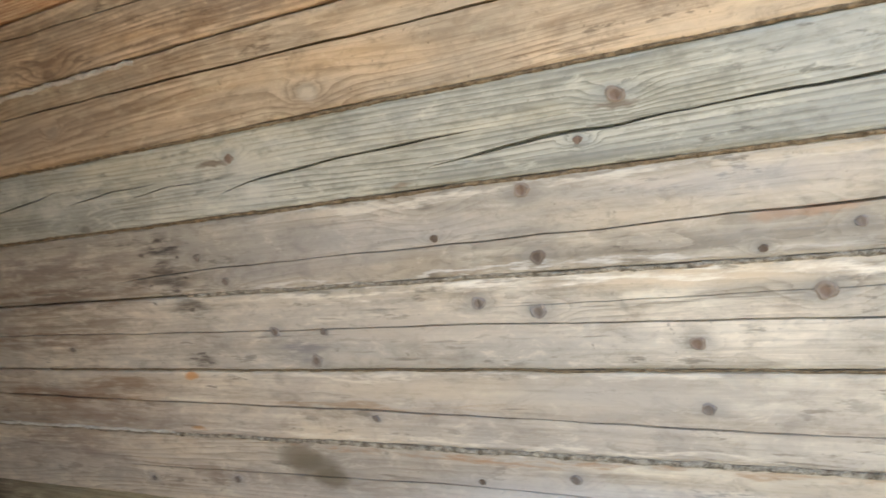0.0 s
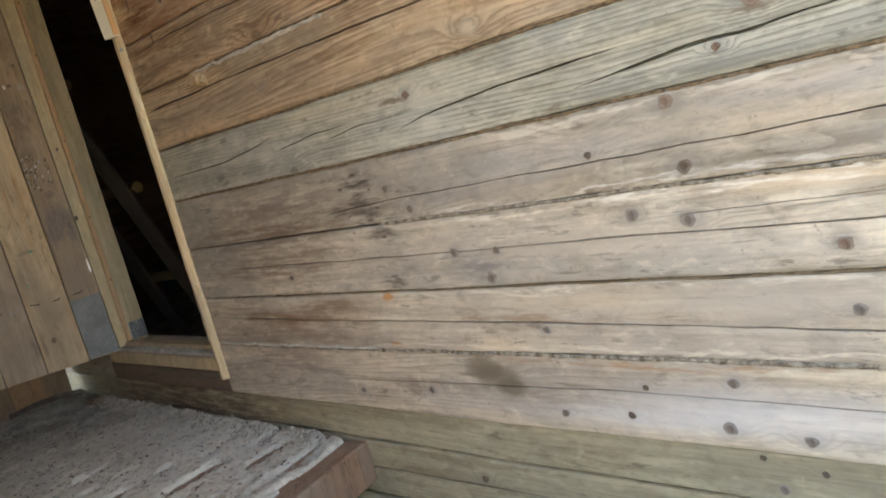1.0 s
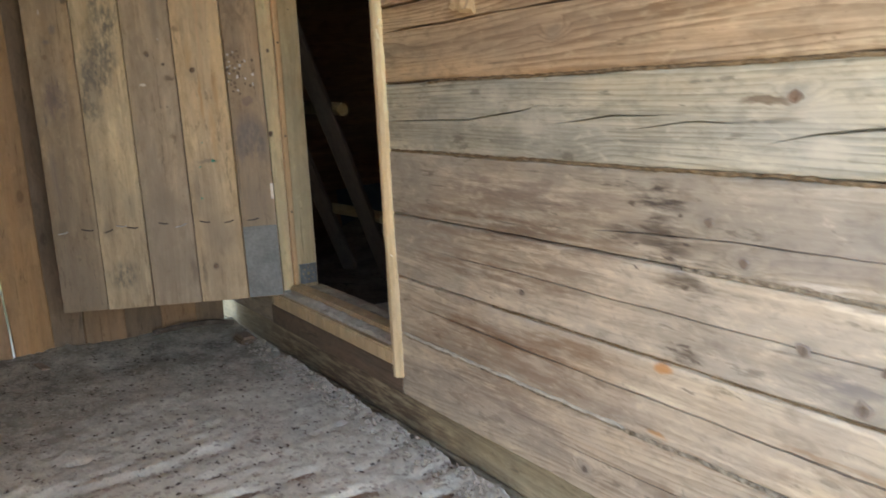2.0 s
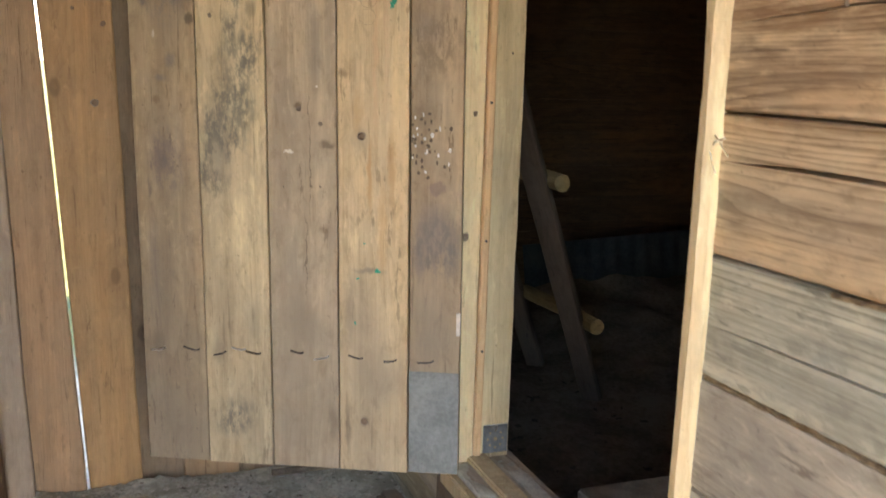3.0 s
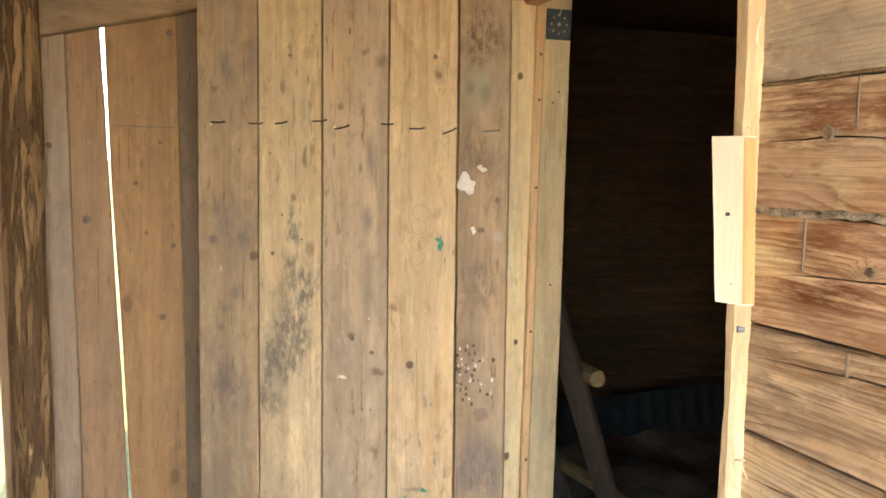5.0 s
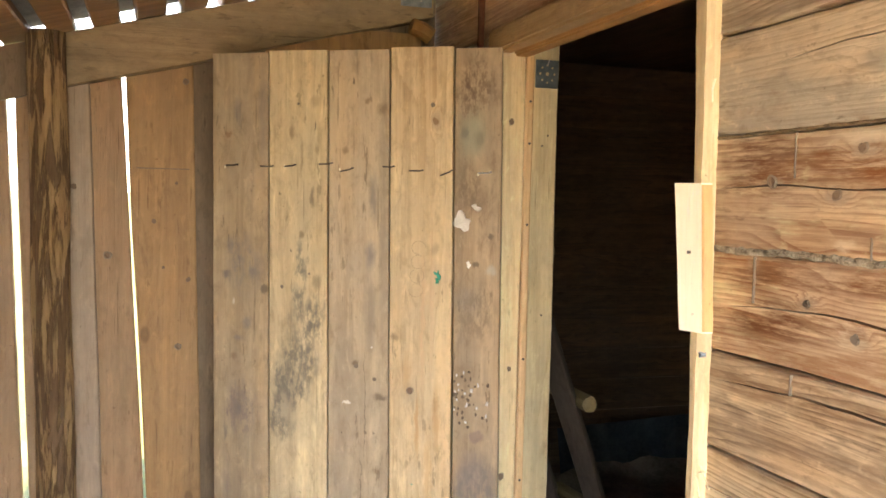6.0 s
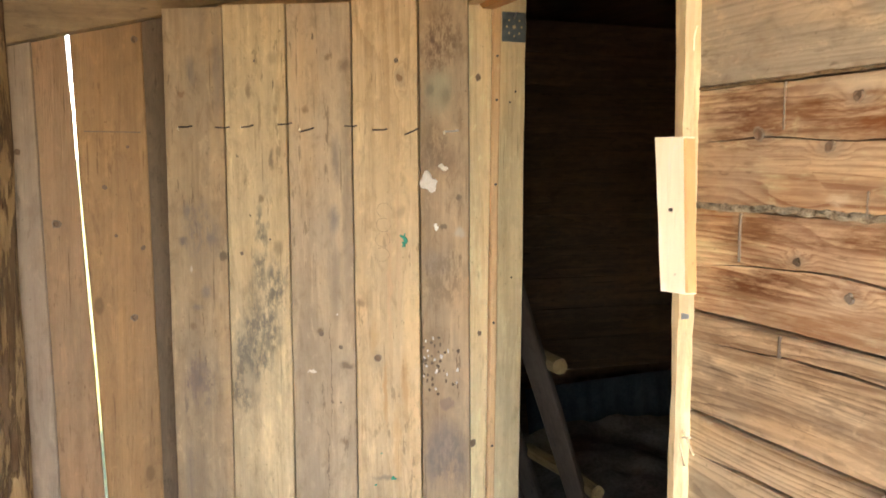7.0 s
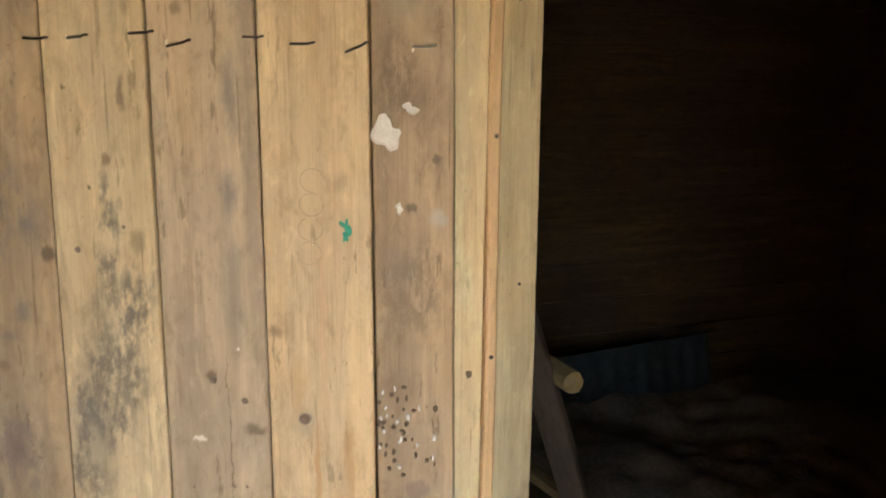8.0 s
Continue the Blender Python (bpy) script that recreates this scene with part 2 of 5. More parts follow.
def on_plank(k, *rows):
    """Marks of one door plank, given by their distance from the hinge and height: (from hinge, height, half width, half height, colour, strength, softness)."""
    mid = (DOOR_EDGES[k] + DOOR_EDGES[k + 1]) / 2
    grime = ((mid, 0.10, 0.09, 0.26, (0.24, 0.19, 0.14), 0.5, 0.9), (mid + 0.03, 0.33, 0.04, 0.12, (0.26, 0.21, 0.155), 0.4, 0.9))
    return tuple((z, mid - u, rz, ru, tint, power, soft_) for u, z, ru, rz, tint, power, soft_ in rows + grime)


SMUDGE, BROWN, INK = (0.19, 0.18, 0.18), (0.20, 0.13, 0.075), (0.075, 0.055, 0.04)
# short dark pits that run with the grain
FLECKS = tuple((0.855 + 0.055 * math.sin(k * 2.4), 0.992 - 0.0125 * k + 0.004 * math.sin(k * 5.1), 0.011 + 0.006 * math.sin(k * 1.7), 0.0026, (0.07, 0.05, 0.04), 0.85, 0.5) for k in range(12))
FLECKS += tuple((0.90 + 0.04 * math.sin(k * 2.9), 0.765 - 0.006 * k, 0.014, 0.0024, (0.08, 0.06, 0.045), 0.8, 0.5) for k in range(4))
BEAM_GREEN = wood("beam_wood_greenish", (0.58, 0.56, 0.44), (0.21, 0.20, 0.145), "x", (0.42, 0.43, 0.38), 0.45, stain_amount=0.15, ring=62, contrast=1.15, bends=bends_in(1.019, 1.163), figure=11.0,
                  marks=((1.045, 1.114, 0.042, 0.006, (0.13, 0.085, 0.05), 0.8, 0.5), (0.55, 1.076, 0.04, 0.012, (0.62, 0.60, 0.50), 0.5, 0.9), (1.13, 1.055, 0.03, 0.018, (0.66, 0.62, 0.50), 0.55, 0.9),
                         (1.80, 1.098, 0.035, 0.006, (0.15, 0.10, 0.06), 0.7, 0.6), (1.44, 1.03, 0.02, 0.004, BROWN, 0.6, 0.7), (1.115, 1.10, 0.05, 0.02, (0.60, 0.57, 0.46), 0.45, 0.9)))
BEAM_GREY = wood("beam_wood_grey", (0.67, 0.59, 0.455), (0.27, 0.225, 0.16), "x", (0.41, 0.38, 0.315), 0.6, (0.19, 0.125, 0.075), 0.45, ring=40, contrast=0.85, bends=bends_in(0.733, 1.019), figure=18.0,
                 patches=((0.855, 0, 0.975, (0.06, 0.2, 0.035), (0.07, 0.055, 0.045), 0.95), (0.87, 0, 0.915, (0.07, 0.2, 0.035), (0.07, 0.055, 0.045), 0.9), (0.77, 0, 0.917, (0.03, 0.2, 0.01), (0.09, 0.07, 0.055), 0.8),
                          (0.90, 0, 0.850, (0.06, 0.2, 0.016), (0.09, 0.07, 0.05), 0.85), (0.89, 0, 0.752, (0.05, 0.2, 0.012), (0.09, 0.07, 0.05), 0.85), (0.45, 0, 0.90, (0.36, 0.2, 0.014), (0.20, 0.12, 0.07), 0.8),
                          (0.40, 0, 0.80, (0.34, 0.2, 0.014), (0.21, 0.14, 0.09), 0.8)) + ((0.5, 0, 0.96, (0.3, 0.2, 0.03), (0.25, 0.20, 0.17), 0.7), (1.16, 0, 0.775, (0.09, 0.2, 0.035), (0.20, 0.19, 0.18), 0.8), (0.45, 0, 0.84, (0.40, 0.2, 0.10), (0.24, 0.17, 0.115), 0.6), (0.5, 0, 0.93, (0.42, 0.2, 0.06), (0.24, 0.18, 0.13), 0.55),
                          (1.7, 0, 0.868, (0.8, 0.2, 0.007), (0.82, 0.76, 0.62), 0.9), (1.6, 0, 1.008, (0.6, 0.2, 0.006), (0.80, 0.74, 0.60), 0.8), (1.5, 0, 0.888, (0.6, 0.2, 0.004), (0.80, 0.77, 0.68), 0.8)),
                 marks=FLECKS + ((1.98, 0.935, 0.03, 0.008, (0.42, 0.24, 0.14), 0.6, 0.7), (2.04, 0.938, 0.045, 0.006, (0.44, 0.25, 0.14), 0.65, 0.7), (1.90, 0.862, 0.16, 0.012, (0.66, 0.52, 0.34), 0.6, 0.9), (1.45, 0.80, 0.22, 0.03, (0.55, 0.47, 0.36), 0.5, 0.9),
                        (1.40, 0.96, 0.25, 0.03, (0.46, 0.45, 0.42), 0.4, 0.9), (1.95, 0.985, 0.22, 0.02, (0.44, 0.45, 0.45), 0.4, 0.9), (1.20, 0.92, 0.18, 0.03, (0.33, 0.31, 0.29), 0.4, 0.9)))
BEAM_TAN = wood("beam_wood_tan", (0.69, 0.605, 0.455), (0.33, 0.25, 0.17), "x", (0.46, 0.405, 0.335), 0.5, (0.22, 0.14, 0.08), 0.45, ring=34, contrast=0.8, bends=bends_in(0.447, 0.733), figure=18.0,
                patches=((0.42, 0, 0.672, (0.34, 0.2, 0.012), (0.22, 0.12, 0.06), 0.85), (1.25, 0, 0.668, (0.30, 0.2, 0.006), (0.34, 0.21, 0.11), 0.6), (0.35, 0, 0.56, (0.25, 0.2, 0.03), (0.24, 0.19, 0.15), 0.7), (0.6, 0, 0.70, (0.2, 0.2, 0.014), (0.25, 0.15, 0.08), 0.7), (0.4, 0, 0.64, (0.42, 0.2, 0.09), (0.27, 0.18, 0.115), 0.6), (1.5, 0, 0.589, (0.8, 0.2, 0.006), (0.40, 0.23, 0.12), 0.8), (1.4, 0, 0.609, (0.8, 0.2, 0.005), (0.78, 0.70, 0.55), 0.8), (1.5, 0, 0.725, (0.7, 0.2, 0.005), (0.78, 0.70, 0.55), 0.7)),
                marks=((1.100, 0.565, 0.060, 0.026, (0.16, 0.125, 0.08), 0.8, 0.5), (1.130, 0.548, 0.065, 0.030, (0.15, 0.12, 0.075), 0.7, 0.5), (1.165, 0.530, 0.045, 0.022, (0.15, 0.12, 0.075), 0.8, 0.5), (0.860, 0.722, 0.020, 0.012, (0.58, 0.25, 0.06), 0.85, 0.5), (0.845, 0.612, 0.025, 0.006, (0.50, 0.25, 0.08), 0.8, 0.5),
                       (1.40, 0.70, 0.2, 0.02, (0.62, 0.50, 0.33), 0.5, 0.9), (1.75, 0.70, 0.25, 0.03, (0.52, 0.47, 0.38), 0.5, 0.9), (1.7, 0.535, 0.3, 0.03, (0.56, 0.55, 0.52), 0.5, 0.9), (1.45, 0.49, 0.25, 0.025, (0.68, 0.66, 0.62), 0.5, 0.9), (1.72, 0.505, 0.30, 0.030, (0.74, 0.72, 0.68), 0.55, 0.9)))
BEAM_WARM = wood("beam_wood_warm", (0.74, 0.56, 0.36), (0.27, 0.165, 0.085), "x", (0.44, 0.38, 0.28), 0.35, (0.22, 0.13, 0.06), 0.35, ring=44, contrast=1.1, bends=((0.3, 1.815, 0.012), (0.62, 1.23, 0.009), (1.29, 1.20, 0.010)), figure=18.0, long=0.10,
                 marks=((0.5, 1.225, 0.35, 0.05, (0.36, 0.29, 0.22), 0.5, 0.9), (1.29, 1.196, 0.02, 0.014, (0.70, 0.60, 0.44), 0.7, 0.9), (0.10, 1.40, 0.12, 0.03, (0.30, 0.25, 0.19), 0.5, 0.9)))
BEAM_BROWN = wood("beam_wood_brown_grain", (0.70, 0.51, 0.32), (0.20, 0.12, 0.065), "x", (0.40, 0.325, 0.235), 0.5, (0.20, 0.11, 0.05), 0.5, ring=58, contrast=1.5, figure=20.0, long=0.10,
                  patches=((0.2, 0, 1.43, (0.30, 0.3, 0.02), (0.22, 0.12, 0.06), 0.8), (0.3, 0, 1.37, (0.3, 0.3, 0.025), (0.24, 0.15, 0.085), 0.7)))
BEAM_RUST = wood("beam_wood_rusty_brown", (0.88, 0.64, 0.39), (0.34, 0.14, 0.055), "x", (0.58, 0.46, 0.34), 0.4, (0.21, 0.08, 0.03), 0.5, ring=60, contrast=1.4, bends=bends_in(1.459, 1.748) + ((0.396, 1.699, 0.012),), figure=17.0, long=0.10, scuff=0.6,
                 wear=0.75,
                 patches=((0.09, 0, 1.722, (0.09, 0.3, 0.030), (0.17, 0.055, 0.016), 1.0), (0.36, 0, 1.692, (0.16, 0.3, 0.030), (0.24, 0.085, 0.026), 1.0), (0.12, 0, 1.690, (0.10, 0.3, 0.024), (0.20, 0.07, 0.022), 1.0), (0.24, 0, 1.705, (0.14, 0.3, 0.018), (0.24, 0.09, 0.028), 0.9), (0.46, 0, 1.72, (0.1, 0.3, 0.02), (0.26, 0.10, 0.03), 0.9)) + (
                          (0.14, 0, 1.510, (0.11, 0.3, 0.034), (0.17, 0.058, 0.017), 1.0), (0.24, 0, 1.572, (0.17, 0.3, 0.020), (0.20, 0.075, 0.024), 1.0), (0.33, 0, 1.525, (0.14, 0.3, 0.014), (0.26, 0.10, 0.035), 0.9), (0.10, 0, 1.560, (0.07, 0.3, 0.022), (0.22, 0.085, 0.028), 0.9), (0.3, 0, 1.475, (0.3, 0.3, 0.02), (0.30, 0.13, 0.05), 0.7)),
                 marks=((0.28, 1.735, 0.05, 0.010, (0.80, 0.68, 0.50), 0.7, 0.8), (0.26, 1.614, 0.015, 0.008, (0.80, 0.68, 0.50), 0.7, 0.8), (0.10, 1.575, 0.012, 0.03, (0.66, 0.52, 0.36), 0.6, 0.9), (0.27, 1.512, 0.02, 0.012, (0.80, 0.66, 0.48), 0.7, 0.8), (0.3, 1.48, 0.2, 0.02, (0.55, 0.40, 0.26), 0.5, 0.9)))
BEAM_UPPER = wood("beam_wood_grey_brown", (0.70, 0.57, 0.41), (0.25, 0.165, 0.095), "x", (0.43, 0.385, 0.31), 0.6, (0.24, 0.12, 0.05), 0.4, ring=66, contrast=1.3, bends=((0.3, 1.815, 0.012),), figure=15.0, long=0.10)
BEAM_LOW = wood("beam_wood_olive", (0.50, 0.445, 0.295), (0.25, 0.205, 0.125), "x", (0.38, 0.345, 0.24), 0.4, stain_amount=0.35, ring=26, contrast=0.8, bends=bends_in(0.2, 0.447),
                # both brown patches paint the shade below the door sill into the colour
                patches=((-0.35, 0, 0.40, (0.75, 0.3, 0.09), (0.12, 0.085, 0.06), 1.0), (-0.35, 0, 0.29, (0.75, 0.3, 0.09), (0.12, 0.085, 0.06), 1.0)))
# darker copy of the beam wood: shade under the sill painted into the colour
BEAM_SHADE = wood("beam_wood_shaded", (0.23, 0.165, 0.115), (0.12, 0.085, 0.06), "x", (0.20, 0.165, 0.13), 0.5, stain_amount=0.5, contrast=0.6)
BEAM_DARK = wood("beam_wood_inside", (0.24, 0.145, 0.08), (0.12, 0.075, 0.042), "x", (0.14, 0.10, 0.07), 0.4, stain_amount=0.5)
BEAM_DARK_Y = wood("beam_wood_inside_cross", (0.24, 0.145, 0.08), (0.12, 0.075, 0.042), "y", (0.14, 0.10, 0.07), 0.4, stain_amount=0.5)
PLANK_TAN = wood("plank_tan", (0.56, 0.43, 0.27), (0.34, 0.235, 0.135), "z", (0.43, 0.345, 0.25), 0.5, (0.17, 0.145, 0.12), 0.30, ring=20, contrast=0.6, knots=0.5,
                 marks=on_plank(4, (0.594, 1.237, 0.009, 0.008, (0.26, 0.15, 0.08), 0.7, 0.6), (0.509, 0.893, 0.008, 0.012, INK, 0.75, 0.6), (0.571, 1.285, 0.010, 0.030, SMUDGE, 0.6, 0.9), (0.513, 1.27, 0.014, 0.12, SMUDGE, 0.5, 0.9), (0.59, 0.991, 0.010, 0.020, SMUDGE, 0.7, 0.9),
                                (0.597, 0.925, 0.011, 0.012, (0.12, 0.12, 0.14), 0.75, 0.8), (0.536, 0.932, 0.012, 0.014, SMUDGE, 0.7, 0.9), (0.55, 0.815, 0.010, 0.014, SMUDGE, 0.65, 0.9), (0.572, 0.783, 0.013, 0.008, SMUDGE, 0.6, 0.9), (0.583, 0.741, 0.008, 0.008, BROWN, 0.6, 0.8),
                                (0.580, 0.625, 0.020, 0.040, (0.17, 0.125, 0.13), 0.7, 0.9), (0.603, 0.565, 0.006, 0.02, (0.10, 0.10, 0.10), 0.6, 0.9), (0.556, 0.664, 0.003, 0.012, INK, 0.6, 0.8), (0.584, 0.866, 0.004, 0.008, (0.75, 0.70, 0.60), 0.7, 0.7), (0.60, 0.25, 0.02, 0.03, INK, 0.5, 0.9), (0.60, 0.40, 0.012, 0.12, SMUDGE, 0.4, 0.9)),
                 patches=((0, 0, 0.62, (0.04, 0.2, 0.07), (0.18, 0.15, 0.15), 0.6), (0.01, 0, 0.95, (0.05, 0.2, 0.08), (0.20, 0.18, 0.18), 0.5)))
PLANK_YELLOW = wood("plank_yellow", (0.68, 0.55, 0.345), (0.44, 0.32, 0.18), "z", (0.52, 0.43, 0.29), 0.4, (0.18, 0.16, 0.13), 0.2, ring=18, contrast=0.6, knots=0.4, scuff=0.6,
                    marks=on_plank(3, (0.443, 1.242, 0.007, 0.012, BROWN, 0.7, 0.7), (0.393, 1.255, 0.003, 0.009, INK, 0.85, 0.5), (0.390, 1.31, 0.012, 0.014, (0.33, 0.24, 0.14), 0.6, 0.9), (0.386, 1.205, 0.006, 0.012, BROWN, 0.5, 0.9), (0.397, 1.101, 0.005, 0.022, (0.17, 0.13, 0.09), 0.8, 0.7),
                                   (0.421, 1.18, 0.004, 0.04, BROWN, 0.5, 0.8), (0.472, 1.107, 0.003, 0.004, INK, 0.8, 0.5), (0.421, 1.015, 0.007, 0.009, BROWN, 0.75, 0.6), (0.387, 0.912, 0.012, 0.016, (0.24, 0.19, 0.12), 0.7, 0.8), (0.446, 0.981, 0.003, 0.004, INK, 0.85, 0.4),
                                   (0.47, 0.24, 0.012, 0.03, (0.25, 0.20, 0.14), 0.6, 0.9), (0.40, 0.30, 0.02, 0.05, (0.30, 0.26, 0.19), 0.5, 0.9), (0.458, 0.655, 0.026, 0.075, (0.22, 0.20, 0.17), 0.5, 0.8)),
                    patches=tuple((0.431 - u, 0, z, (ru, 0.2, rz), (0.155, 0.145, 0.12), 0.85) for u, z, ru, rz in ((0.436, 0.868, 0.018, 0.05), (0.413, 0.803, 0.035, 0.055), (0.391, 0.841, 0.022, 0.06), (0.444, 0.743, 0.03, 0.05), (0.474, 0.69, 0.025, 0.04), (0.436, 0.677, 0.04, 0.05),
                                  (0.483, 0.630, 0.015, 0.05), (0.464, 0.586, 0.03, 0.03), (0.406, 0.738, 0.025, 0.05), (0.42, 0.95, 0.012, 0.06), (0.44, 0.10, 0.05, 0.05))))
PLANK_GREY = wood("plank_grey", (0.52, 0.41, 0.275), (0.33, 0.235, 0.145), "z", (0.42, 0.34, 0.25), 0.6, (0.18, 0.155, 0.13), 0.25, ring=20, contrast=0.6, knots=0.4,
                  marks=on_plank(2, (0.273, 1.308, 0.008, 0.008, BROWN, 0.75, 0.7), (0.237, 1.292, 0.014, 0.014, (0.16, 0.11, 0.07), 0.75, 0.8), (0.324, 1.203, 0.008, 0.009, BROWN, 0.75, 0.7), (0.259, 1.10, 0.010, 0.055, (0.17, 0.15, 0.14), 0.75, 0.9), (0.266, 0.975, 0.013, 0.030, (0.18, 0.17, 0.17), 0.75, 0.9),
                                 (0.305, 1.35, 0.003, 0.006, INK, 0.8, 0.5), (0.265, 0.845, 0.015, 0.10, (0.19, 0.165, 0.14), 0.6, 0.9), (0.301, 0.731, 0.008, 0.008, (0.13, 0.085, 0.05), 0.8, 0.5), (0.245, 0.661, 0.016, 0.009, (0.13, 0.095, 0.065), 0.8, 0.7), (0.331, 0.578, 0.0025, 0.003, INK, 0.85, 0.4),
                                 (0.276, 0.578, 0.005, 0.004, INK, 0.7, 0.6), (0.257, 0.579, 0.0025, 0.003, INK, 0.85, 0.4), (0.252, 0.494, 0.010, 0.008, BROWN, 0.6, 0.8), (0.320, 0.646, 0.008, 0.0035, (0.80, 0.77, 0.70), 0.8, 0.5), (0.265, 0.771, 0.003, 0.003, (0.80, 0.77, 0.70), 0.8, 0.5),
                                 (0.278, 0.640, 0.0012, 0.13, (0.11, 0.08, 0.055), 0.75, 0.5), (0.287, 0.44, 0.0012, 0.09, (0.12, 0.09, 0.06), 0.7, 0.5), (0.238, 1.06, 0.010, 0.30, (0.20, 0.165, 0.13), 0.5, 0.9), (0.29, 0.30, 0.05, 0.05, (0.21, 0.17, 0.13), 0.5, 0.9), (0.235, 0.10, 0.010, 0.04, INK, 0.6, 0.9)))
PLANK_CLEAN = wood("plank_clean", (0.68, 0.52, 0.315), (0.46, 0.31, 0.165), "z", (0.54, 0.43, 0.29), 0.35, (0.33, 0.20, 0.10), 0.2, ring=14, contrast=0.75, knots=0.4, scuff=0.6,
                   bends=((0.674, -0.024, 0.010), (1.266, 0.031, 0.008)),
                   marks=on_plank(1, (0.123, 1.266, 0.0075, 0.0075, (0.22, 0.12, 0.055), 0.85, 0.3), (0.214, 0.796, 0.010, 0.008, BROWN, 0.7, 0.8), (0.160, 0.600, 0.006, 0.070, (0.50, 0.27, 0.11), 0.75, 0.8), (0.118, 0.62, 0.009, 0.075, (0.48, 0.27, 0.12), 0.7, 0.9), (0.136, 0.50, 0.010, 0.10, (0.50, 0.29, 0.13), 0.65, 0.9),
                                  (0.184, 0.72, 0.010, 0.05, (0.50, 0.30, 0.14), 0.55, 0.9), (0.149, 0.82, 0.006, 0.16, (0.62, 0.40, 0.24), 0.55, 0.9), (0.128, 0.90, 0.005, 0.20, (0.60, 0.40, 0.25), 0.45, 0.9), (0.122, 0.99, 0.008, 0.014, (0.33, 0.24, 0.15), 0.6, 0.9), (0.16, 0.415, 0.03, 0.006, (0.20, 0.17, 0.14), 0.7, 0.9),
                                  (0.165, 1.03, 0.012, 0.18, (0.60, 0.45, 0.27), 0.5, 0.9), (0.20, 0.33, 0.008, 0.06, (0.28, 0.22, 0.15), 0.6, 0.9), (0.172, 0.105, 0.010, 0.010, INK, 0.7, 0.6), (0.205, 0.09, 0.006, 0.05, INK, 0.6, 0.9), (0.14, 0.20, 0.05, 0.06, (0.30, 0.25, 0.19), 0.5, 0.9)))
PLANK_STAINED = wood("plank_stained", (0.43, 0.305, 0.185), (0.25, 0.165, 0.095), "z", (0.33, 0.26, 0.18), 0.55, (0.15, 0.09, 0.05), 0.6, ring=12, contrast=0.5, knots=0.4,
                     marks=on_plank(0, (0.043, 1.240, 0.030, 0.055, (0.28, 0.28, 0.20), 0.75, 0.8), (0.029, 1.227, 0.013, 0.022, (0.17, 0.15, 0.10), 0.75, 0.8), (0.060, 1.240, 0.011, 0.016, (0.14, 0.13, 0.10), 0.75, 0.8), (0.001, 1.016, 0.007, 0.006, INK, 0.8, 0.6), (0.033, 0.957, 0.007, 0.007, INK, 0.7, 0.6),
                                    (0.000, 0.944, 0.012, 0.010, (0.40, 0.37, 0.31), 0.7, 0.8), (0.027, 1.098, 0.022, 0.030, (0.17, 0.11, 0.07), 0.6, 0.9), (0.055, 1.34, 0.006, 0.006, INK, 0.7, 0.6), (0.031, 0.581, 0.016, 0.016, (0.20, 0.14, 0.12), 0.7, 0.4), (0.036, 0.493, 0.035, 0.060, (0.17, 0.145, 0.14), 0.65, 0.9),
                                    (0.064, 0.447, 0.016, 0.050, (0.15, 0.13, 0.12), 0.7, 0.9), (0.000, 0.455, 0.014, 0.060, (0.16, 0.13, 0.11), 0.65, 0.9), (0.050, 0.88, 0.030, 0.030, (0.24, 0.19, 0.15), 0.6, 0.9), (0.014, 0.811, 0.025, 0.040, (0.47, 0.32, 0.19), 0.55, 0.9), (0.06, 0.72, 0.030, 0.030, (0.20, 0.14, 0.09), 0.6, 0.9), (0.03, 0.30, 0.04, 0.08, (0.22, 0.18, 0.14), 0.5, 0.9)),
                     patches=((0.0, 0, 1.34, (0.05, 0.2, 0.06), (0.12, 0.07, 0.04), 0.9), (-0.02, 0, 1.12, (0.04, 0.2, 0.06), (0.15, 0.10, 0.06), 0.8), (0.0, 0, 0.85, (0.05, 0.2, 0.08), (0.18, 0.13, 0.08), 0.7), (0.0, 0, 0.47, (0.05, 0.2, 0.07), (0.14, 0.12, 0.11), 0.7)))
JAMB_PINE = wood("jamb_pine", (0.86, 0.67, 0.40), (0.62, 0.44, 0.23), "z", (0.52, 0.44, 0.30), 0.4, (0.30, 0.22, 0.13), 0.25, ring=14, contrast=0.55, knots=0.7, wear=0.65)
JAMB_ORANGE = wood("jamb_orange", (0.84, 0.57, 0.33), (0.64, 0.39, 0.19), "z", (0.60, 0.43, 0.26), 0.3, (0.40, 0.20, 0.09), 0.2, ring=12, contrast=0.6, knots=0.4, wear=0.65)
JAMB_OLIVE = wood("jamb_olive", (0.74, 0.61, 0.38), (0.52, 0.39, 0.21), "z", (0.45, 0.40, 0.27), 0.5, (0.20, 0.16, 0.10), 0.3, ring=14, contrast=0.6, knots=0.7, wear=0.6)
FRESH = wood("fresh_pine", (0.95, 0.90, 0.70), (0.86, 0.75, 0.54), "z", (0.90, 0.82, 0.64), 0.2, (0.6, 0.42, 0.22), 0.08, ring=8, contrast=0.35, knots=0.1, wear=0.12)
EDGE_ORANGE = wood("edge_orange", (0.72, 0.42, 0.18), (0.55, 0.28, 0.10), "z", (0.66, 0.42, 0.20), 0.3, (0.4, 0.2, 0.08), 0.2, ring=10, contrast=0.5, knots=0.1, wear=0.4)
HEAD_PINE = wood("head_pine", (0.55, 0.38, 0.19), (0.38, 0.23, 0.10), "x", (0.44, 0.33, 0.19), 0.4, (0.20, 0.12, 0.06), 0.3, ring=14, contrast=0.6, wear=0.65)
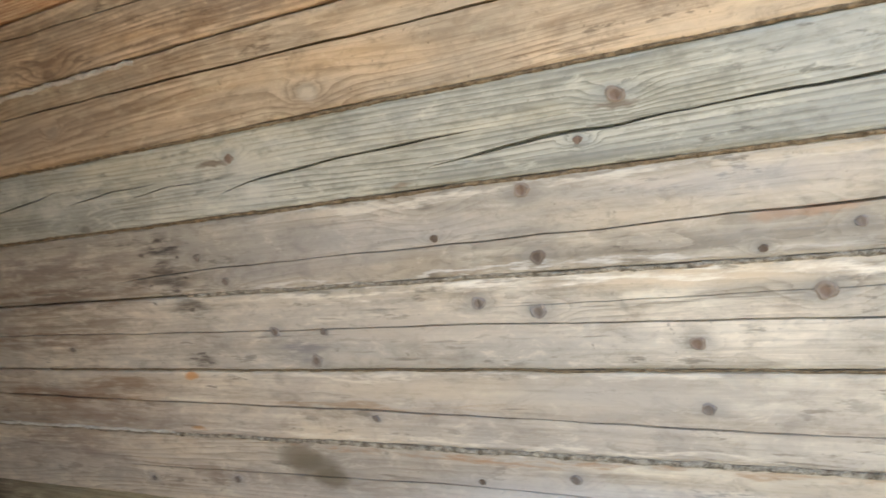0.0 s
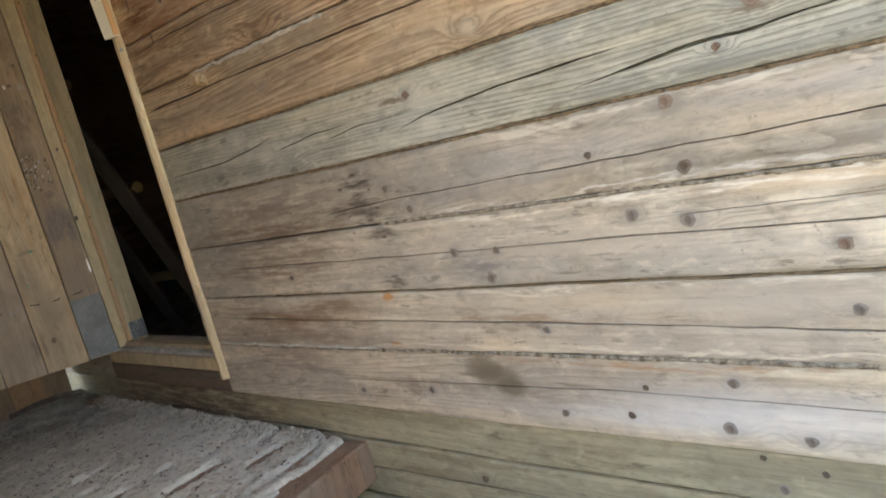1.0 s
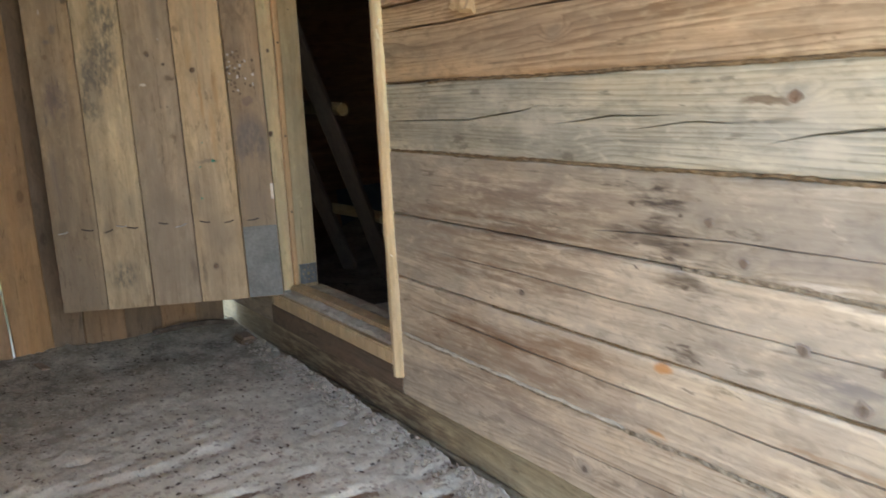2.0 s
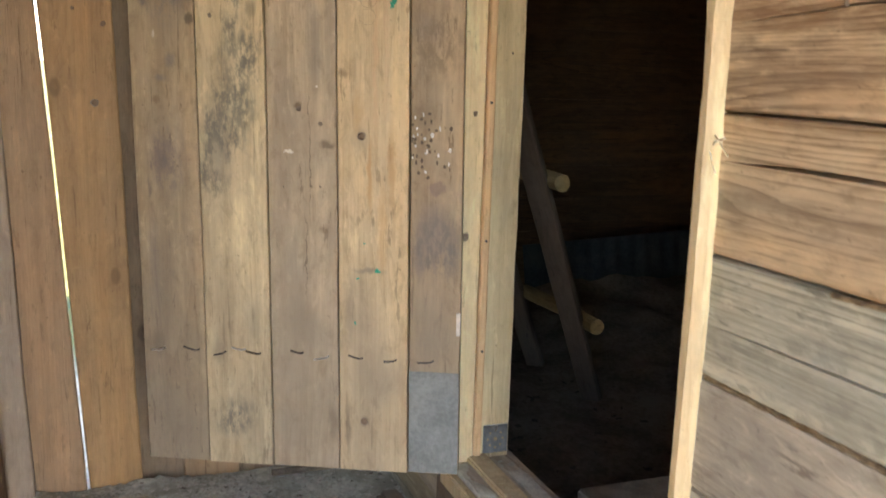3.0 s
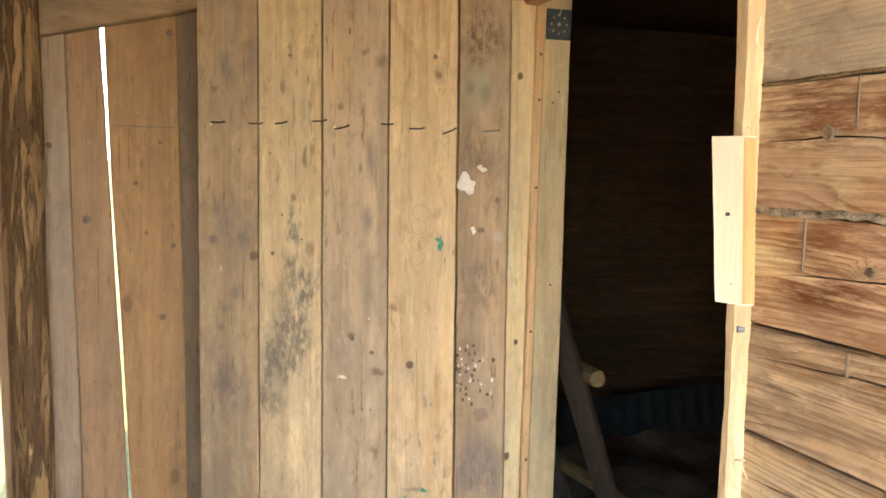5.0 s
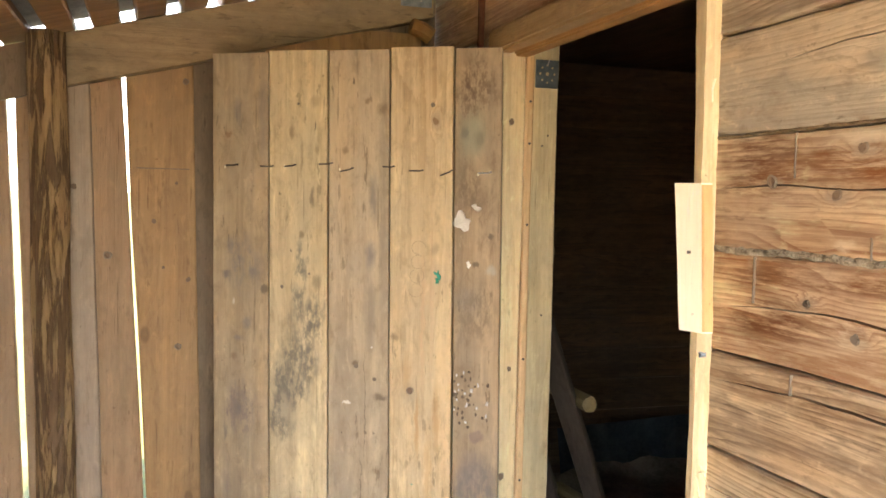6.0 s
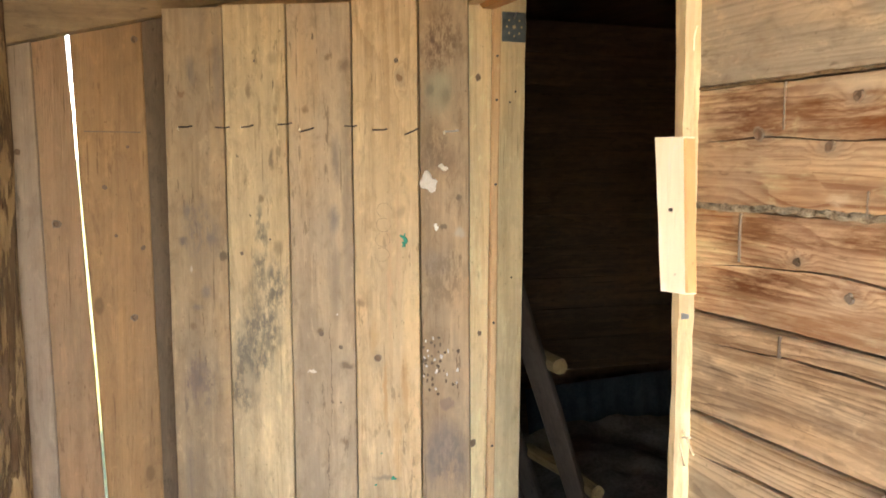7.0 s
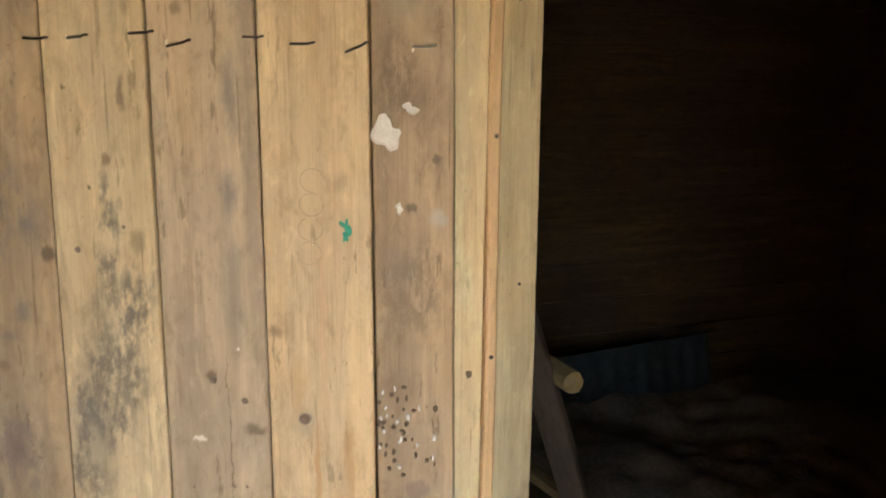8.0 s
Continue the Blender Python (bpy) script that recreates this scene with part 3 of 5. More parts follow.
HEAD_ORANGE = wood("head_orange", (0.60, 0.33, 0.12), (0.46, 0.22, 0.07), "x", (0.52, 0.32, 0.14), 0.3, (0.3, 0.15, 0.06), 0.2, ring=10, contrast=0.5, wear=0.65)
BOARD_ORANGE = wood("board_orange", (0.53, 0.32, 0.145), (0.34, 0.18, 0.075), "z", (0.44, 0.28, 0.15), 0.4, (0.20, 0.10, 0.05), 0.45, ring=12, contrast=0.5, knots=0.8, wear=0.65)
BOARD_RED = wood("board_red", (0.43, 0.27, 0.15), (0.28, 0.16, 0.08), "z", (0.38, 0.27, 0.17), 0.4, (0.15, 0.06, 0.03), 0.5, ring=10, contrast=0.5, wear=0.65)
BOARD_PALE = wood("board_pale", (0.46, 0.35, 0.25), (0.32, 0.23, 0.16), "z", (0.40, 0.33, 0.26), 0.5, (0.24, 0.15, 0.10), 0.3, ring=10, contrast=0.4, knots=0.5, wear=0.65)
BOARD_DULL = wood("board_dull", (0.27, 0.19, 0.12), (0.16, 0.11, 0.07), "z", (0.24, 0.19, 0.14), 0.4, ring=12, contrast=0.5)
RAFTER_WOOD = wood("rafter_wood", (0.45, 0.32, 0.18), (0.28, 0.18, 0.09), "y", (0.36, 0.28, 0.18), 0.5, (0.14, 0.09, 0.05), 0.5, ring=14, contrast=0.5)
SLAT_WOOD = wood("slat_wood", (0.42, 0.23, 0.10), (0.24, 0.12, 0.05), "x", (0.30, 0.20, 0.11), 0.4, (0.12, 0.06, 0.03), 0.5, ring=12, contrast=0.6)
DECK_WOOD = wood("deck_wood", (0.32, 0.20, 0.13), (0.18, 0.10, 0.06), "y", (0.30, 0.26, 0.21), 0.7, (0.10, 0.07, 0.05), 0.5, ring=14, contrast=0.6)
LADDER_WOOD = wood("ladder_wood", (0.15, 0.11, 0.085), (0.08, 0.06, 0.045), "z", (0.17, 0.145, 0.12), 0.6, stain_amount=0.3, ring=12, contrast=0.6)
RUNG_WOOD = wood("rung_wood", (0.40, 0.30, 0.15), (0.28, 0.19, 0.09), "x", (0.42, 0.34, 0.2), 0.4, stain_amount=0.2, ring=10, contrast=0.5)
SAWDUST = rough_stuff("sawdust_dirt", (0.22, 0.215, 0.175), (0.66, 0.65, 0.55), 11.0, 1.0, 1.0, c=(0.30, 0.285, 0.22))


def pale_spill(mat, centre, reach, tint):
    """Fresh pale sawdust spilled over a dirty layer, with a ragged edge."""
    ns, ls = mat.node_tree.nodes, mat.node_tree.links
    shader = ns["Principled BSDF"]
    under = shader.inputs["Base Color"].links[0].from_socket
    co = ns.new("ShaderNodeTexCoord").outputs["Object"]
    d = ns.new("ShaderNodeVectorMath")
    d.operation = "DISTANCE"
    ls.new(co, d.inputs[0])
    d.inputs[1].default_value = centre
    ragged = maths(ns, ls, "ADD", d.outputs["Value"], maths(ns, ls, "MULTIPLY", maths(ns, ls, "SUBTRACT", noise_of(ns, ls, co, 7.0, 7.0, 0.72), 0.5), 1.1))
    grains = noise_of(ns, ls, co, 90.0, 4.0, 0.7)
    spill = maths(ns, ls, "MULTIPLY", ns_smooth(ns, ls, ragged, reach, reach * 0.35), maths(ns, ls, "ADD", maths(ns, ls, "MULTIPLY", grains, 0.9), 0.2), clamp=True)
    ls.new(mixed(ns, ls, spill, under, tint), shader.inputs["Base Color"])


pale_spill(SAWDUST, (0.0, -0.35, 0.36), 0.85, (0.78, 0.77, 0.66))
LITTER = rough_stuff("pale_litter", (0.36, 0.32, 0.26), (0.60, 0.56, 0.48), 30.0, 1.0, 0.3)
DARK_CHIP = rough_stuff("dark_chips", (0.07, 0.055, 0.045), (0.17, 0.14, 0.11), 30.0, 1.0, 0.5)
PALE_CHIP = rough_stuff("pale_chips", (0.28, 0.22, 0.15), (0.48, 0.41, 0.31), 30.0, 1.0, 0.3)
DUST = rough_stuff("pale_dust", (0.42, 0.405, 0.335), (0.70, 0.685, 0.59), 22.0, 1.0, 0.6)
CAULK = rough_stuff("oakum", (0.10, 0.075, 0.045), (0.56, 0.49, 0.37), 60.0, 1.0, 1.0)
CAULK_DARK = rough_stuff("oakum_brown", (0.09, 0.06, 0.03), (0.36, 0.26, 0.15), 60.0, 1.0, 1.0)
FOAM = rough_stuff("old_foam", (0.42, 0.37, 0.29), (0.64, 0.59, 0.50), 25.0, 0.95, 0.8)
RESIN = rough_stuff("resin_foam", (0.40, 0.28, 0.15), (0.56, 0.43, 0.26), 25.0, 0.8, 0.6)


def knot_wood(name, heart, rim, outer):
    mat, ns, ls, shader = nodes_of(name)
    co = ns.new("ShaderNodeTexCoord").outputs["Object"]
    ln = ns.new("ShaderNodeVectorMath")
    ln.operation = "LENGTH"
    ls.new(co, ln.inputs[0])
    wob = noise_of(ns, ls, co, 140.0, 4.0, 0.65)
    rad = maths(ns, ls, "ADD", ln.outputs["Value"], maths(ns, ls, "MULTIPLY", maths(ns, ls, "SUBTRACT", wob, 0.5), 0.008))
    rings = maths(ns, ls, "FRACT", maths(ns, ls, "MULTIPLY", rad, 420.0))
    col = mixed(ns, ls, maths(ns, ls, "MULTIPLY", rings, 0.3), heart, rim)
    col = mixed(ns, ls, ns_smooth(ns, ls, rad, 0.0045, 0.009), col, outer)
    fine = noise_of(ns, ls, co, 320.0, 3.0, 0.6)
    col = mixed(ns, ls, maths(ns, ls, "MULTIPLY", fine, 0.35), col, rim)
    ls.new(col, shader.inputs["Base Color"])
    shader.inputs["Roughness"].default_value = 0.75
    b = ns.new("ShaderNodeBump")
    b.inputs["Strength"].default_value, b.inputs["Distance"].default_value = 0.6, 0.003
    ls.new(rings, b.inputs["Height"])
    ls.new(b.outputs[0], shader.inputs["Normal"])
    return mat


KNOT = knot_wood("knot_wood", (0.15, 0.11, 0.075), (0.09, 0.06, 0.04), (0.24, 0.19, 0.145))
KNOT_RED = knot_wood("knot_wood_red", (0.26, 0.175, 0.12), (0.15, 0.10, 0.065), (0.33, 0.265, 0.20))
KNOT_GREY = knot_wood("knot_wood_grey", (0.24, 0.195, 0.15), (0.12, 0.095, 0.075), (0.34, 0.30, 0.255))
ZINC = rough_stuff("zinc", (0.20, 0.24, 0.27), (0.36, 0.40, 0.43), 40.0, 0.45, 0.15, 0.85)
ZINC_DARK = rough_stuff("dark_zinc", (0.09, 0.12, 0.14), (0.17, 0.20, 0.22), 40.0, 0.5, 0.15, 0.7)
RUST = rough_stuff("rust", (0.10, 0.035, 0.02), (0.20, 0.075, 0.04), 50.0, 0.9, 0.5, 0.2)
NAIL = rough_stuff("nail_steel", (0.06, 0.05, 0.045), (0.15, 0.13, 0.12), 80.0, 0.5, 0.2, 0.8)
NAIL_BRIGHT = rough_stuff("bright_steel", (0.45, 0.44, 0.42), (0.65, 0.64, 0.62), 80.0, 0.3, 0.2, 0.9)
WHITE_PAINT = rough_stuff("white_blotch", (0.66, 0.63, 0.58), (0.84, 0.82, 0.78), 60.0, 0.6, 0.6)
GREEN_PAINT = rough_stuff("green_paint", (0.005, 0.26, 0.17), (0.012, 0.36, 0.24), 60.0, 0.5, 0.1)
PENCIL = rough_stuff("pencil", (0.30, 0.22, 0.14), (0.40, 0.30, 0.19), 60.0, 0.7, 0.1)
GREY_SHEET = rough_stuff("grey_patch", (0.17, 0.178, 0.172), (0.29, 0.295, 0.28), 12.0, 0.7, 0.3)
ROOF_SHEET = rough_stuff("roof_sheet", (0.22, 0.23, 0.23), (0.36, 0.36, 0.35), 6.0, 0.9, 0.3)
TIN = rough_stuff("dull_tin", (0.045, 0.062, 0.07), (0.09, 0.115, 0.125), 8.0, 0.65, 0.2, 0.3)
INNER_FLOOR = rough_stuff("inner_floor", (0.16, 0.13, 0.095), (0.34, 0.285, 0.22), 7.0, 1.0, 0.6)


def ground_material():
    mat, ns, ls, shader = nodes_of("yard_and_meadow")
    co = ns.new("ShaderNodeTexCoord").outputs["Object"]
    big, small = noise_of(ns, ls, co, 0.9, 6.0, 0.65), noise_of(ns, ls, co, 9.0, 5.0, 0.7)
    # the yard is out of view; pale earth added to bounce warm light onto the walls
    earth = mixed(ns, ls, ns_smooth(ns, ls, small, 0.35, 0.65), (0.28, 0.24, 0.175), (0.42, 0.36, 0.275))
    grass = mixed(ns, ls, ns_smooth(ns, ls, small, 0.38, 0.62), (0.030, 0.042, 0.005), (0.085, 0.082, 0.010))
    grass = mixed(ns, ls, maths(ns, ls, "MULTIPLY", ns_smooth(ns, ls, big, 0.52, 0.66), 0.6), grass, (0.20, 0.15, 0.09))
    ln = ns.new("ShaderNodeVectorMath")
    ln.operation = "DISTANCE"
    ls.new(co, ln.inputs[0])
    ln.inputs[1].default_value = (2.0, -2.5, 0)
    edge = maths(ns, ls, "ADD", ln.outputs["Value"], maths(ns, ls, "MULTIPLY", big, 2.5))
    ls.new(mixed(ns, ls, ns_smooth(ns, ls, edge, 6.4, 7.6), earth, grass), shader.inputs["Base Color"])
    shader.inputs["Roughness"].default_value = 0.95
    b = ns.new("ShaderNodeBump")
    b.inputs["Strength"].default_value = 0.6
    b.inputs["Distance"].default_value = 0.03
    ls.new(small, b.inputs["Height"])
    ls.new(b.outputs[0], shader.inputs["Normal"])
    return mat


GRASS = ground_material()


def bark_material():
    mat, ns, ls, shader = nodes_of("peeling_bark")
    co = ns.new("ShaderNodeTexCoord").outputs["Object"]
    mp = ns.new("ShaderNodeMapping")
    mp.inputs["Scale"].default_value = (1, 1, 0.13)
    ls.new(co, mp.inputs["Vector"])
    big = noise_of(ns, ls, mp.outputs[0], 40.0, 7.0, 0.68, 0.6)
    fine = noise_of(ns, ls, mp.outputs[0], 150.0, 4.0, 0.6)
    peel = ns_smooth(ns, ls, big, 0.475, 0.555)
    barkc = mixed(ns, ls, fine, (0.065, 0.038, 0.02), (0.27, 0.165, 0.085))
    bare = mixed(ns, ls, fine, (0.28, 0.17, 0.08), (0.56, 0.39, 0.20))
    ls.new(mixed(ns, ls, peel, barkc, bare), shader.inputs["Base Color"])
    shader.inputs["Roughness"].default_value = 0.85
    b = ns.new("ShaderNodeBump")
    b.inputs["Strength"].default_value, b.inputs["Distance"].default_value = 1.0, 0.006
    ls.new(maths(ns, ls, "SUBTRACT", maths(ns, ls, "MULTIPLY", fine, 0.4), peel), b.inputs["Height"])
    ls.new(b.outputs[0], shader.inputs["Normal"])
    return mat


BARK = bark_material()

# ---- mesh helpers ----


def part(name, bm, material, parent=None, label="", m=None):
    me = bpy.data.meshes.new(name)
    bm.to_mesh(me)
    bm.free()
    me.materials.append(material)
    ob = new(name, me)
    if parent is not None:
        ob.parent = parent
    if m is not None:
        ob.matrix_basis = m
    if label:
        ob["label"] = label
    return ob


def empty(name, label, category="", group="", kind="", m=None):
    ob = new(name)
    if m is not None:
        ob.matrix_basis = m
    return tagged(ob, label, category, group, kind)


def box(x0, x1, y0, y1, z0, z1, bevel=0.003):
    bm = bmesh.new()
    bmesh.ops.create_cube(bm, size=1, matrix=Matrix.Translation(((x0 + x1) / 2, (y0 + y1) / 2, (z0 + z1) / 2)) @ Matrix.Diagonal((x1 - x0, y1 - y0, z1 - z0, 1)))
    if bevel:
        bmesh.ops.bevel(bm, geom=bm.edges[:], offset=bevel, segments=2, affect="EDGES")
    return bm


def sweep(sections, closed=True):
    """A skin over rings of points; ends capped."""
    bm = bmesh.new()
    rings = [[bm.verts.new(p) for p in ring] for ring in sections]
    n = len(rings[0])
    for a, b in zip(rings, rings[1:]):
        for i in range(n if closed else n - 1):
            j = (i + 1) % n
            bm.faces.new((a[i], a[j], b[j], b[i]))
    if closed:
        bm.faces.new(rings[0][::-1])
        bm.faces.new(rings[-1])
    bmesh.ops.recalc_face_normals(bm, faces=bm.faces[:])
    return bm


def plank(length, width, thick, seed=0, wobble=0.002, bevel=0.003, steps=18, taper=0.0, rag=0.0):
    """A board that stands on z = 0: width along x, front face at y = 0, thickness to +y. Its edges waver a little."""
    rings = []
    for i in range(steps + 1):
        f = i / steps
        z = f * length
        a = -width / 2 + wobble * noise.noise((seed * 3.1, z * 2.3, 0.3)) + wobble * 0.4 * noise.noise((seed, z * 11, 4.0))
        b = width / 2 + wobble * noise.noise((seed * 5.7, z * 2.3, 7.9)) + wobble * 0.4 * noise.noise((seed, z * 11, 9.0)) + taper * (1 - f)
        d = 0.0015 * noise.noise((seed * 2.2, z * 1.7, 1.1))
        zz = z + (rag * noise.noise((seed, f * 3, 2.2)) if i in (0, steps) else 0)
        c = bevel
        rings.append([(a + c, d, zz), (b - c, d, zz), (b, d + c, zz), (b, thick - c, zz), (b - c, thick, zz), (a + c, thick, zz), (a, thick - c, zz), (a, d + c, zz)])
    return sweep(rings)


def tube(path, radius, sides=8, seed=0, rough_amount=0.0):
    rings = []
    for i, p in enumerate(path):
        a = Vector(path[max(0, i - 1)])
        b = Vector(path[min(len(path) - 1, i + 1)])
        q = (b - a).to_track_quat("Z", "Y")
        ring = []
        for k in range(sides):
            an = 2 * math.pi * k / sides
            r = radius * (1 + rough_amount * noise.noise((seed + i * 0.9 * min(1.0, (Vector(path[1]) - Vector(path[0])).length / 0.012), math.cos(an) * 1.3, math.sin(an) * 1.3)))
            ring.append(Vector(p) + q @ Vector((r * math.cos(an), r * math.sin(an), 0)))
        rings.append(ring)
    return sweep(rings)


def blot(radius_x, radius_z, seed, thick=0.0012, sides=14, rag=0.35):
    """A low blob that lies on a face which looks to -y."""
    bm = bmesh.new()
    top = bm.verts.new((0, -thick, 0))
    mid, low = [], []
    for k in range(sides):
        an = 2 * math.pi * k / sides
        r = 1 + rag * noise.noise((seed * 7.3 + math.cos(an), math.sin(an), seed))
        mid.append(bm.verts.new((radius_x * 0.75 * r * math.cos(an), -thick * 0.8, radius_z * 0.75 * r * math.sin(an))))
        low.append(bm.verts.new((radius_x * r * math.cos(an), 0.0004, radius_z * r * math.sin(an))))
    for k in range(sides):
        j = (k + 1) % sides
        bm.faces.new((top, mid[k], mid[j]))
        bm.faces.new((mid[k], low[k], low[j], mid[j]))
    bmesh.ops.recalc_face_normals(bm, faces=bm.faces[:])
    if top.normal.y > 0:
        bmesh.ops.reverse_faces(bm, faces=bm.faces[:])
    return bm


# ---- ground ----
def make_ground():
    bm = bmesh.new()
    n, far = 40, 2500.0
    line = [math.copysign(abs(u) ** 3, u) * far for u in np.linspace(-1, 1, n + 1)]
    grid = [[bm.verts.new((x, y, 0.06 * noise.noise((x * 0.13, y * 0.13, 0)) - 0.03)) for x in line] for y in line]
    for j in range(n):
        for i in range(n):
            bm.faces.new((grid[j][i], grid[j][i + 1], grid[j + 1][i + 1], grid[j + 1][i]))
    return tagged(part("ground", bm, GRASS), "unseen bare earth yard, added to bounce light, turning into sunlit meadow", "ground", kind="structure")


make_ground()

# ---- the log wall ----
SEAMS = (0.06, 0.21, 0.358, 0.447, 0.598, 0.733, 0.879, 1.019, 1.163, 1.325, 1.459, 1.598, 1.748, 1.884, 2.032, 2.175, 2.33)
DOOR_X0, DOOR_X1 = -0.85, -0.03
WALL_X0, WALL_X1 = -3.0, 4.3
WALL_T = 0.15


def beam_mesh(x0, x1, z0, z1, y0, cracks, seed, step=0.03):
    """A squared beam along x, front face at y0, with real drying cracks: each (points (x, z)..., width)."""
    n = max(2, int((x1 - x0) / step))
    sections = []
    for i in range(n + 1):
        x = x0 + (x1 - x0) * i / n
        dy = y0 + 0.0025 * noise.noise((x * 1.3, seed * 3.7, 0.5))
        lo = z0 + 0.0015 + 0.003 * noise.noise((x * 2.1, seed * 9.1, 3.0)) + 0.0015 * noise.noise((x * 13, seed, 6.0))
        hi = z1 - 0.0015 + 0.003 * noise.noise((x * 2.1, (seed + 1) * 9.1, 3.0)) + 0.0015 * noise.noise((x * 13, seed + 1, 6.0))
        ch = 0.005 + 0.003 * noise.noise((x * 3.3, seed, 8.0))
        front = [(dy + ch * 1.3, lo), (dy + ch * 0.35, lo + ch * 0.45), (dy, lo + ch * 1.4)]
        rows = []
        for pts, width in cracks:
            xs, zs = [p[0] for p in pts], [p[1] for p in pts]
            zc = float(np.interp(x, xs, zs)) + 0.0022 * noise.noise((x * 9, zs[0] * 31, 2.0)) + 0.001 * noise.noise((x * 30, zs[0] * 31, 5.0))
            edge = min(x - xs[0], xs[-1] - x)
            w = 1.2 * width * max(0.0, min(1.0, edge / min(0.12, 0.3 * (xs[-1] - xs[0])))) * (0.75 + 0.5 * noise.noise((x * 5, zs[0] * 17, 1.0)))
            rows.append((zc, max(w, 0.00002)))
        floor_z = lo + ch * 1.4 + 0.001
        for zc, w in rows:
            zc = max(floor_z + w + 0.001, min(hi - ch * 1.4 - w - 0.006, zc))
            dep = min(0.022, w * 5.0)
            front += [(dy, zc - w / 2), (dy + dep, zc - w * 0.1), (dy + dep, zc + w * 0.1), (dy + 0.0003, zc + w / 2)]
            floor_z = zc + w / 2 + 0.001
        front += [(dy, hi - ch * 1.4), (dy + ch * 0.35, hi - ch * 0.45), (dy + ch * 1.3, hi)]
        back = [(y0 + WALL_T, hi), (y0 + WALL_T, lo)]
        sections.append([(x, y, z) for y, z in front + back])
    return sweep(sections)


CRACKS = {
    4: [(((0.55, 0.520), (1.196, 0.533), (1.47, 0.538), (1.9, 0.532), (3.2, 0.525)), 0.0022)],
    5: [(((0.03, 0.676), (0.6, 0.668), (1.256, 0.662), (1.918, 0.649), (3.0, 0.640)), 0.0034)],
    6: [(((0.2, 0.812), (0.7, 0.809), (1.098, 0.806), (1.495, 0.808), (1.67, 0.805), (1.95, 0.802), (3.4, 0.80)), 0.0028),
        (((1.55, 0.832), (1.95, 0.838), (2.6, 0.85)), 0.0016)],
    7: [(((0.70, 0.915), (0.938, 0.926), (1.209, 0.931), (1.476, 0.933), (1.979, 0.941), (2.8, 0.95)), 0.0030)],
    8: [(((1.48, 1.052), (1.635, 1.068), (1.724, 1.074), (1.797, 1.072), (1.882, 1.079), (1.973, 1.082), (2.12, 1.085), (2.6, 1.09)), 0.0050),
        (((1.03, 1.055), (1.11, 1.073), (1.329, 1.089), (1.485, 1.094), (1.60, 1.098)), 0.0044),
        (((0.79, 1.076), (0.923, 1.088), (1.01, 1.086)), 0.0036), (((0.60, 1.081), (0.761, 1.095), (0.90, 1.098)), 0.0036),
        (((0.015, 1.060), (0.22, 1.074), (0.369, 1.090), (0.501, 1.101), (0.60, 1.116)), 0.0036)],
    9: [(((0.01, 1.272), (0.40, 1.276), (0.823, 1.275), (1.584, 1.265), (2.4, 1.262), (3.4, 1.255)), 0.0046)],
    10: [(((0.02, 1.420), (0.2, 1.432), (0.41, 1.430), (1.1, 1.415), (1.9, 1.405)), 0.0030)],
    11: [(((0.015, 1.518), (0.12, 1.530), (0.26, 1.535), (0.404, 1.522), (1.1, 1.50)), 0.0028)],
    12: [(((0.012, 1.678), (0.13, 1.682), (0.25, 1.677), (0.40, 1.676), (1.2, 1.665)), 0.0026)],
    13: [(((0.10, 1.83), (0.25, 1.842), (0.6, 1.838)), 0.0020)],
    2: [(((0.5, 0.285), (1.1, 0.292), (2.3, 0.28)), 0.0032)],
}
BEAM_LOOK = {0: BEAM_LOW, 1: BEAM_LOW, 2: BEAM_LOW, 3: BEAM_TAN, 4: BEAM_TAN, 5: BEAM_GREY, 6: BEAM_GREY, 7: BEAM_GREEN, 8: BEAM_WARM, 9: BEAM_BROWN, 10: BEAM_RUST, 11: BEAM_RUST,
             12: BEAM_UPPER, 13: BEAM_UPPER, 14: BEAM_RUST, 15: BEAM_WARM}
wall_south = empty("wall_south", "log wall of squared, cracked, weathered pine beams", "wall", kind="structure")
beams = {}
for i, (za, zb) in enumerate(zip(SEAMS, SEAMS[1:])):
    if i >= 1 and zb <= 0.448:
        y_face = 0.012
    else:
        y_face = 0.0
    look_of = BEAM_LOOK[i]
    if za >= 0.447 - 0.001 and zb < 2.05:
        spans = [(WALL_X0, DOOR_X0), (0.008, WALL_X1)]
    else:
        spans = [(WALL_X0, WALL_X1)]
    for sx0, sx1 in spans:
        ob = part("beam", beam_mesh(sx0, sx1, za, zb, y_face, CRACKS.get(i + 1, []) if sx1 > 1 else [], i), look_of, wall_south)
        beams[(i, sx1 > 1)] = ob
# the beam cut down under the sill, its shade put into the wood colour
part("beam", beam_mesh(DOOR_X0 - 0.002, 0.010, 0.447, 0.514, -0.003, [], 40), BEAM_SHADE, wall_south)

# caulking pressed into the joints
CAULKED = ((1.019, 0.02, 2.6, CAULK_DARK, 0.0036), (0.879, 0.9, 2.8, CAULK, 0.0040), (0.598, 0.03, 2.8, CAULK, 0.0048), (1.598, 0.01, 0.9, CAULK, 0.0055), (1.163, 0.2, 2.4, CAULK_DARK, 0.0035),
           (1.748, 0.01, 0.6, CAULK_DARK, 0.0025), (0.733, 0.4, 2.6, CAULK_DARK, 0.0022))
